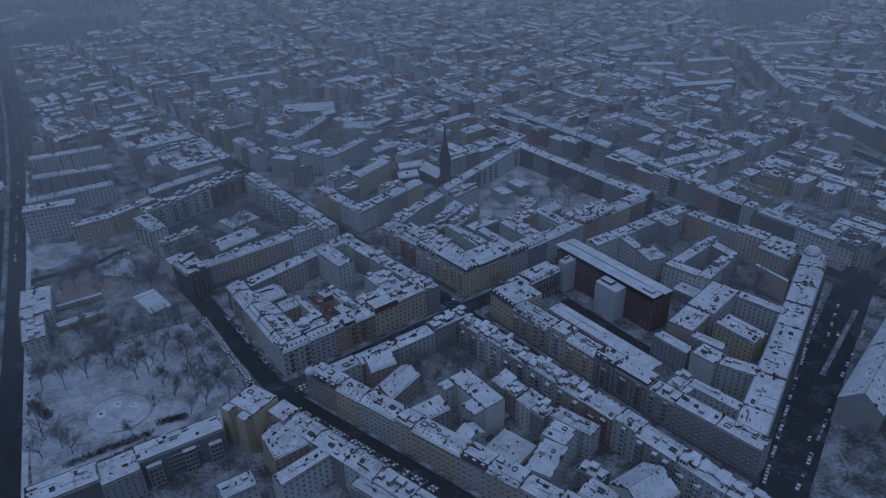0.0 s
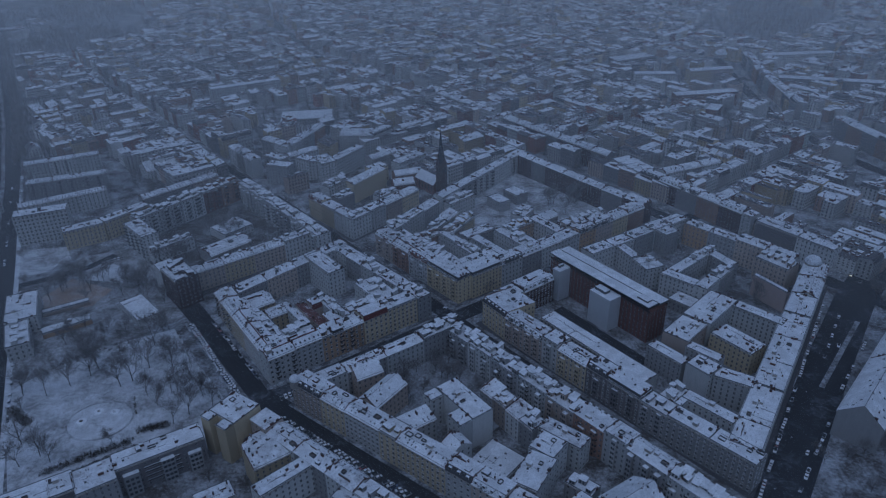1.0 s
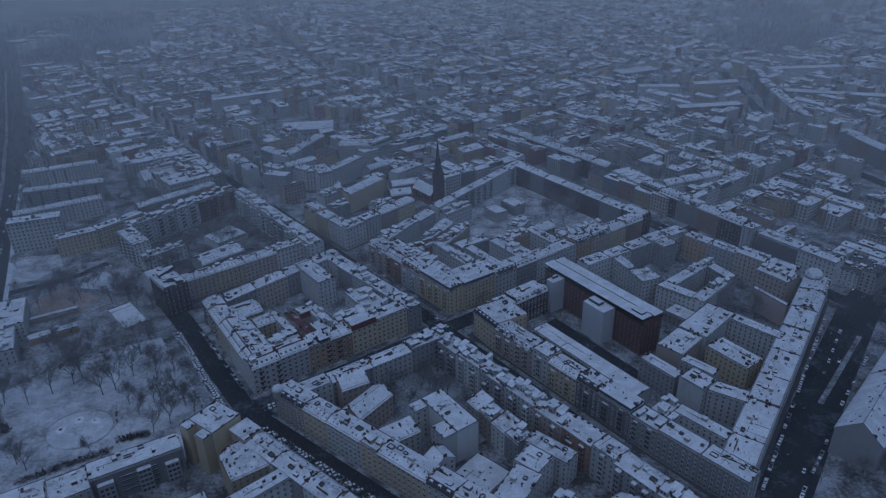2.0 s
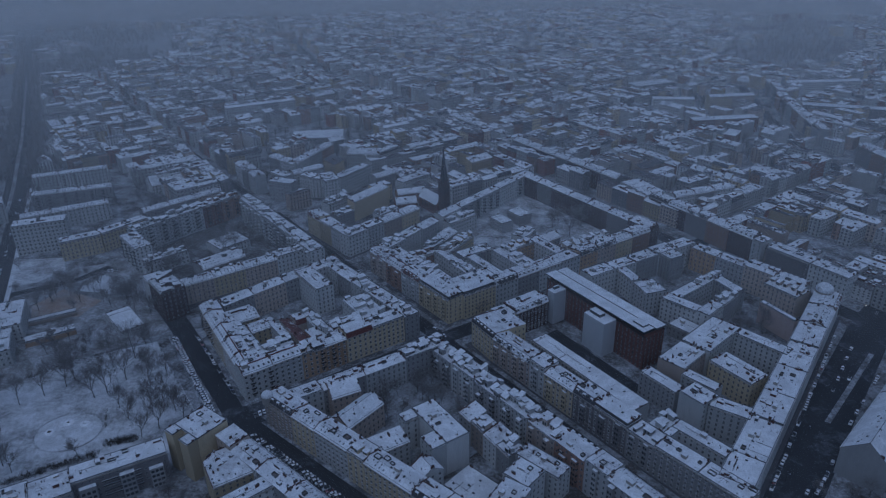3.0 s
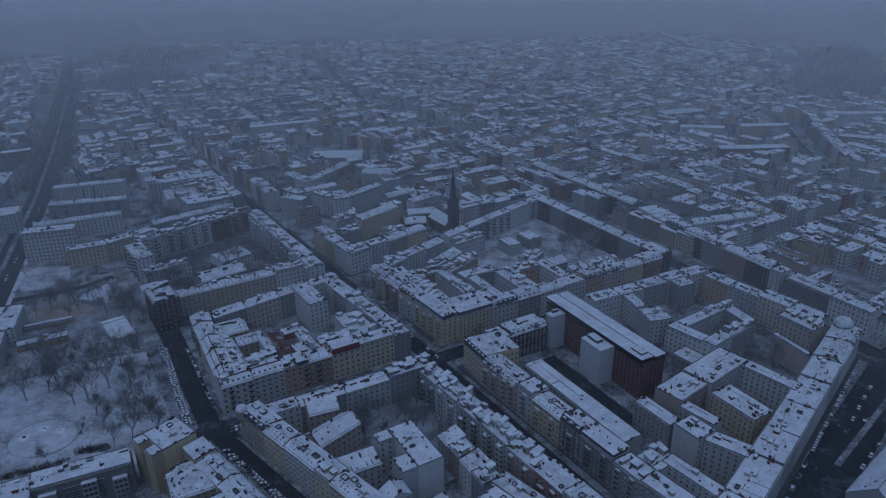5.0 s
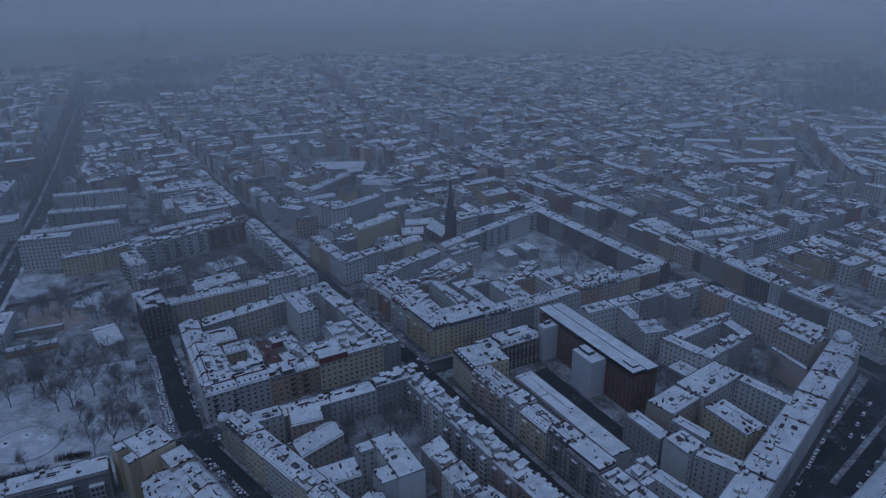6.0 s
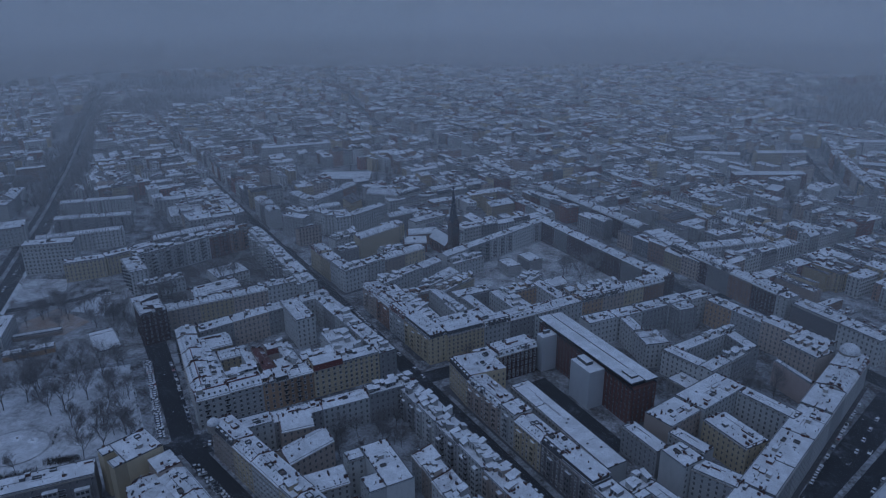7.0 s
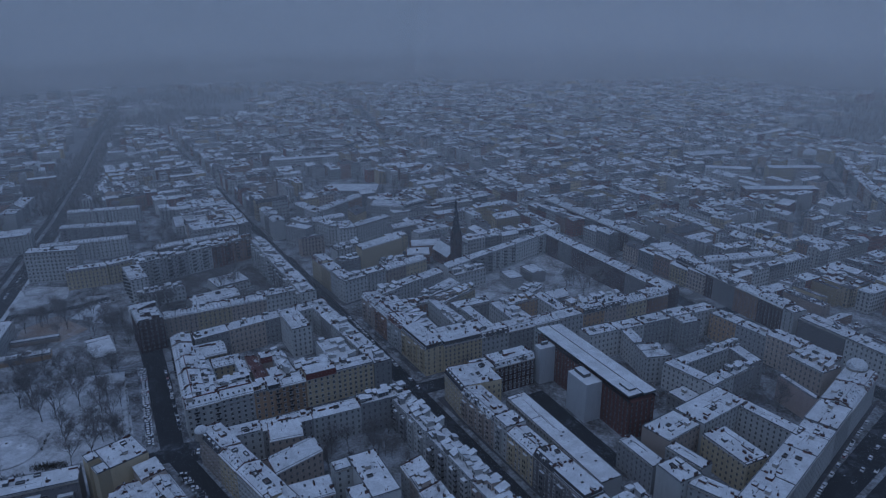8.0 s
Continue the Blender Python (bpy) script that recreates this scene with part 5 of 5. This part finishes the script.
woods("woods", "bare dark winter woods between distant houses", ((-720, 1400, -690, 1470, 110, 420), (-900, 1730, -760, 1700, 125, 420), (600, 1400, 760, 1560, 105, 420), (720, 1700, 860, 1780, 105, 300), (378, 1085, 380, 1090, 20, 26), (-20, 1500, 60, 1520, 40, 60)))
woods("avenue_trees", "bare avenue trees along the boulevard", [(x0 + o, y0 + o / 2, x1 + o, y1 + o / 2, 3, n) for x0, y0, x1, y1, n in ((-480, 760, -568, 925, 34), (-568, 925, -785, 1303, 80), (-785, 1303, -1000, 1680, 70)) for o in (-15, -9, 9, 15)], True)
woods("roadside_trees", "bare trees on rough ground beside the boulevard", ((-540, 760, -700, 1060, 60, 260), (-420, 700, -560, 960, 22, 120)))
woods("yard_trees", "bare trees in the yards between distant houses", ((-300, 780, 0, 900, 90, 170), (150, 800, 420, 1000, 120, 200), (-250, 1000, 300, 1200, 150, 260)))


# ---- the park ----
sheet("park_lawn", [(-222, 276), (-270, 364), (-256, 384), (-228, 412), (-184, 433), (-118, 342), (-128, 322)], 0.15, LAWN, "snow-covered park lawn with worn patches", "lawn", 0.15)


def garden_circle():
    b, n = Buf(), 40
    for i in range(n):
        a0, a1 = 2 * math.pi * i / n, 2 * math.pi * (i + 1) / n
        f = lambda r, a, z: (-198 + r * 1.12 * math.cos(a), 337 + r * math.sin(a), z)  # noqa: E731
        b.face((f(17.6, a0, 0.25), f(17.6, a1, 0.25), f(16.6, a1, 0.35), f(16.6, a0, 0.35)))
        b.face((f(17.6, a0, 0.15), f(17.6, a1, 0.15), f(17.6, a1, 0.35), f(17.6, a0, 0.35)))
        b.face((f(16.6, a1, 0.15), f(16.6, a0, 0.15), f(16.6, a0, 0.35), f(16.6, a1, 0.35)))
    top = new("garden_circle", b.mesh("kerb", (ROUGH,)))
    tagged(top, "round garden bed with low stone kerb in snow", "garden bed")
    disc = Buf()
    disc.face([(-198 + 18.6 * math.cos(2 * math.pi * i / n), 337 + 16.6 * math.sin(2 * math.pi * i / n), 0.19) for i in range(n)])
    part("flower_bed", disc.mesh("flower_bed", (LAWN,)), top, "flat bed of frosted grass")
    for x, y in ((-209, 336), (-202, 345), (-192, 344)):
        g = Buf()
        ring = lambda r, z: [(x + r * math.cos(2 * math.pi * i / 14), y + r * math.sin(2 * math.pi * i / 14), z) for i in range(14)]  # noqa: E731
        rims = [ring(3.2, 0.16), ring(2.6, 0.7), ring(1.1, 0.8), ring(0.8, 1.3)]
        for k, (p, q) in enumerate(zip(rims, rims[1:])):
            for i in range(14):
                g.face((p[i], p[(i + 1) % 14], q[(i + 1) % 14], q[i]), 0 if k < 2 else 1)
        g.face(rims[-1], 1)
        part("flower_mound", g.mesh("flower_mound", (CAP, HEDGE)), top, "snowy mound with a dark shrub")


garden_circle()


def hedge(x0, y0, x1, y1, wide=2.2, high=1.4):
    r = random.Random(int(x0 * 7 + y0))
    b, length = Buf(), math.hypot(x1 - x0, y1 - y0)
    n = int(length / 0.4)
    for i in range(n):
        t = i / n
        if math.sin(t * length * 0.9 + x0) > 0.86:
            continue
        cx, cy = x0 + (x1 - x0) * t + r.uniform(-0.4, 0.4), y0 + (y1 - y0) * t + r.uniform(-0.4, 0.4)
        for _ in range(int(wide * 4)):
            p = Vector((cx + r.uniform(-wide, wide) / 2, cy + r.uniform(-wide, wide) / 2, 0.1))
            q = p + Vector((r.uniform(-0.7, 0.7), r.uniform(-0.7, 0.7), high * r.uniform(0.5, 1.2)))
            s = Vector((r.uniform(-1, 1), r.uniform(-1, 1), 0.2)).normalized() * 0.09
            b.face((p - s, p + s, q + s * 0.8, q - s * 0.8))
    tagged(new("hedge", b.mesh("hedge", (HEDGE,))), "bare dark hedge dusted with snow", "hedge")


hedge(-212, 294, -172, 319, 5.0, 1.9)
hedge(-205, 288, -166, 315, 3.0, 1.6)
hedge(-254, 389, -215, 412)
hedge(-250, 394, -214, 418)
hedge(-185, 358, -177, 340, 1.2, 1.0)
hedge(-170, 327, -154, 332, 5.5, 2.6)
hedge(-258, 348, -240, 334, 5.0, 2.4)
hedge(-214, 283, -172, 309, 1.4, 0.9)
hedge(-182, 430, -126, 350, 1.0, 1.0)
for x, y in ((-231, 370), (-222, 380), (-219, 386), (-198, 369), (-167, 349), (-145, 341), (-152, 333), (-220, 308), (-183, 318), (-175, 400), (-201, 401), (-153, 374), (-242, 361), (-257, 361), (-191, 413), (-141, 357), (-159, 363), (-225, 395), (-177, 359), (-162, 361), (-160, 392), (-177, 403), (-192, 374), (-138, 361), (-132, 347), (-208, 396), (-186, 388), (-169, 385), (-148, 356), (-236, 318), (-228, 300), (-212, 303)):
    tree(x, y, 0.15, leafless.uniform(0.95, 1.3))
grove(-262, 404, -214, 436, 14, 0, 0.55, 0.95)
grove(-250, 470, -212, 505, 12, 0, 0.6, 1.0)
grove(-206, 455, -196, 500, 4, 0, 0.6, 0.9)
grove(-200, 425, -184, 436, 3, 0, 0.6, 0.9)
grove(-300, 470, -225, 530, 22, 0, 0.6, 1.0)
grove(-215, 520, -200, 545, 4)
for i in range(34):
    for side in (-21, 21):
        t = i / 34
        if leafless.random() < 0.8:
            tree(-262 - 330 * t + side, 320 + 655 * t + side * 0.4, 0, leafless.uniform(0.5, 0.8))
grove(-18, 352, 22, 394, 16, 0.19, 0.55, 0.85)
grove(20, 345, 36, 368, 4, 0.19, 0.5, 0.7)
grove(-120, 440, -70, 458, 3, 0.19)
grove(112, 610, 165, 650, 9, 0.19)
grove(210, 440, 250, 458, 5, 0.19)
grove(-190, 570, -165, 610, 5, 0.19, 0.8, 1.2)
grove(-330, 655, -270, 705, 12, 0, 0.6, 1.0)
grove(-545, 640, -470, 705, 14)
grove(-600, 760, -530, 900, 26)
grove(215, 262, 262, 300, 12, 0, 0.5, 0.9)
grove(330, 440, 362, 472, 6, 0, 0.6, 0.9)
grove(-130, 262, -104, 290, 5, 0, 0.5, 0.8)
grove(-40, 335, -24, 350, 3, 0.19, 0.6, 0.8)
grove(40, 465, 60, 480, 2, 0.15, 0.5, 0.7)


# ---- cars ----
def car_meshes():
    def shell(b, prof, half, k=0, inset=0.0):
        for (xa, za), (xb, zb) in zip(prof, prof[1:]):
            b.face(((xa, -half, za), (xb, -half, zb), (xb, half, zb), (xa, half, za)), k)
        for s in (-1, 1):
            side = [(x, s * half, z) for x, z in prof]
            b.face(side if s > 0 else side[::-1], k)

    body, cabin, wheel, white = Buf(), Buf(), Buf(), Buf()
    shell(body, [(-2.2, 0.3), (-2.25, 0.75), (-2.0, 0.95), (0.95, 0.98), (2.0, 0.82), (2.2, 0.6), (2.15, 0.3)], 0.9)
    shell(cabin, [(-1.95, 0.95), (-1.45, 1.42), (0.25, 1.46), (1.0, 0.97)], 0.76)
    shell(white, [(-1.5, 1.43), (-1.3, 1.53), (0.1, 1.56), (0.3, 1.46)], 0.74)
    shell(white, [(1.0, 0.99), (1.2, 1.05), (1.9, 0.92), (2.0, 0.84)], 0.8)
    ring = [(0.32 * math.cos(2 * math.pi * i / 10), 0.32 * math.sin(2 * math.pi * i / 10)) for i in range(10)]
    for y in (-0.1, 0.1):
        side = [(x, y, z) for x, z in ring]
        wheel.face(side if y < 0 else side[::-1])
    for p, q in zip(ring, ring[1:] + ring[:1]):
        wheel.face(((p[0], -0.1, p[1]), (p[0], 0.1, p[1]), (q[0], 0.1, q[1]), (q[0], -0.1, q[1])))
    return body.mesh("body", (CAR_PAINT,)), cabin.mesh("cabin", (GLASS,)), wheel.mesh("wheel", (RUBBER,)), white.mesh("snow_cover", (CAR_SNOW,))


CAR_BODY, CAR_CABIN, CAR_WHEEL, CAR_COVER = car_meshes()
parked = random.Random(3)


def car(x, y, angle, z=0.12, snowed=True, size=1.0):
    ob = new("car", CAR_BODY)
    ob.matrix_basis = Matrix.Translation((x, y, z - 0.02)) @ Matrix.Rotation(angle, 4, "Z") @ Matrix.Diagonal((size, 1, size, 1))
    part("cabin", CAR_CABIN, ob, "dark glazed cabin")
    for wx in (-1.35, 1.4) if y < 322 else ():
        for wy in (-0.82, 0.82):
            part("wheel", CAR_WHEEL, ob, "", Matrix.Translation((wx, wy, 0.34)))
    if snowed:
        part("snow_cover", CAR_COVER, ob, "white snow on the roof and bonnet")
    tagged(ob, "parked car under a layer of snow" if snowed else "car on the wet dark street", "car", "cars in the street")


def parking(x0, y0, x1, y1, step, slant=0.0, share=0.85, z=0.12, snowed=0.7, loose=0.2):
    """Cars along a line; slant 0: end to end, 90: side by side."""
    length = math.hypot(x1 - x0, y1 - y0)
    a = math.atan2(y1 - y0, x1 - x0)
    for i in range(int(length / step)):
        if parked.random() > share:
            continue
        t = (i + 0.5) * step / length
        car(x0 + (x1 - x0) * t + parked.uniform(-loose, loose), y0 + (y1 - y0) * t + parked.uniform(-loose, loose), a + radians(slant) + parked.uniform(-0.04, 0.04) + (math.pi if parked.random() < 0.5 else 0), z, parked.random() < snowed, parked.uniform(0.94, 1.08))


parking(-173.5, 438, -117.5, 355, 2.75, 76, 1.0, 0.05, 1.0, 0.05)
parking(-158.5, 441, -107.5, 371, 5.6, 0, 0.85, 0.05, 0.35)
parking(-88, 336, 0, 267, 2.9, 70, 0.85, 0.05)
parking(-92, 353, 8, 427, 2.9, 80, 0.5, 0.06)
parking(22, 441, -66, 553, 5.8, 0, 0.8, 0.07)
parking(30, 413, 150, 266, 5.8, 0, 0.7, 0.07)
parking(171, 262, 296, 450, 5.6, 0, 0.72, 0.08)
parking(190, 262, 240, 325, 5.6, 0, 0.7, 0.08)
parking(243, 332, 318, 421, 6.5, 0, 0.3, 0.08)
parking(200, 278, 300, 425, 17, 0, 0.4, 0.08)
parking(262, 380, 312, 452, 14, 0, 0.5, 0.08)
parking(-237, 300, -330, 500, 6.5, 0, 0.4, 0.1)
parking(-345, 500, -445, 705, 8, 0, 0.4, 0.1)
parking(-358, 497, -465, 705, 13, 0, 0.4, 0.1)
parking(-255, 500, -232, 530, 3, 80, 0.6, 0.0)
parking(-280, 530, -255, 548, 3, 80, 0.7, 0.0)
parking(45, 470, 190, 573, 6, 0, 0.5, 0.06)
parking(230, 585, 150, 690, 6, 0, 0.6, 0.09)
parking(318, 455, 350, 492, 9, 0, 0.5, 0.08)


# ---- street lamps ----
def lamp_meshes():
    pole, head = Buf(), Buf()
    for i in range(6):
        a0, a1 = 2 * math.pi * i / 6, 2 * math.pi * (i + 1) / 6
        pole.face(((0.1 * math.cos(a0), 0.1 * math.sin(a0), 0), (0.1 * math.cos(a1), 0.1 * math.sin(a1), 0), (0.05 * math.cos(a1), 0.05 * math.sin(a1), 7.5), (0.05 * math.cos(a0), 0.05 * math.sin(a0), 7.5)))
    pole.box(-0.04, -0.04, 7.5, 1.2, 0.04, 7.58, 0, None, True)
    head.box(0.9, -0.18, 7.32, 1.7, 0.18, 7.5, 0, 1, True)
    return pole.mesh("pole", (RAIL,)), head.mesh("lamp_head", (METAL, CAP))


POLE, HEAD = lamp_meshes()
for x, y, a in ((-120, 372, 40), (-147, 411, 40), (-60, 322, 50), (-20, 291, 50), (180, 268, -30), (205, 305, -30), (231, 343, -30), (257, 381, -30), (283, 420, -30), (60, 370, 230), (100, 320, 230), (-20, 470, 40), (-52, 412, 120), (80, 482, 300), (140, 525, 300)):
    ob = new("street_lamp", POLE)
    ob.matrix_basis = Matrix.Translation((x, y, 0.12)) @ Matrix.Rotation(radians(a), 4, "Z")
    tagged(ob, "slim grey steel street lamp at the kerb", "street lamp", "street lamps")
    part("lamp_head", HEAD, ob)
glowing = Buf()
glowing.box(0.9, -0.18, 7.32, 1.7, 0.18, 7.5, 0, 1, True)
LIT = glowing.mesh("lamp_head", (LAMP_WARM, CAP))
for x, y, a in ((232, 566, 120), (330, 478, 200), (300, 540, 30)):
    ob = new("street_lamp", POLE)
    ob.matrix_basis = Matrix.Translation((x, y, 0.1)) @ Matrix.Rotation(radians(a), 4, "Z")
    tagged(ob, "steel street lamp with a lit warm head", "street lamp", "street lamps")
    part("lamp_head", LIT, ob, "glowing warm lamp head")
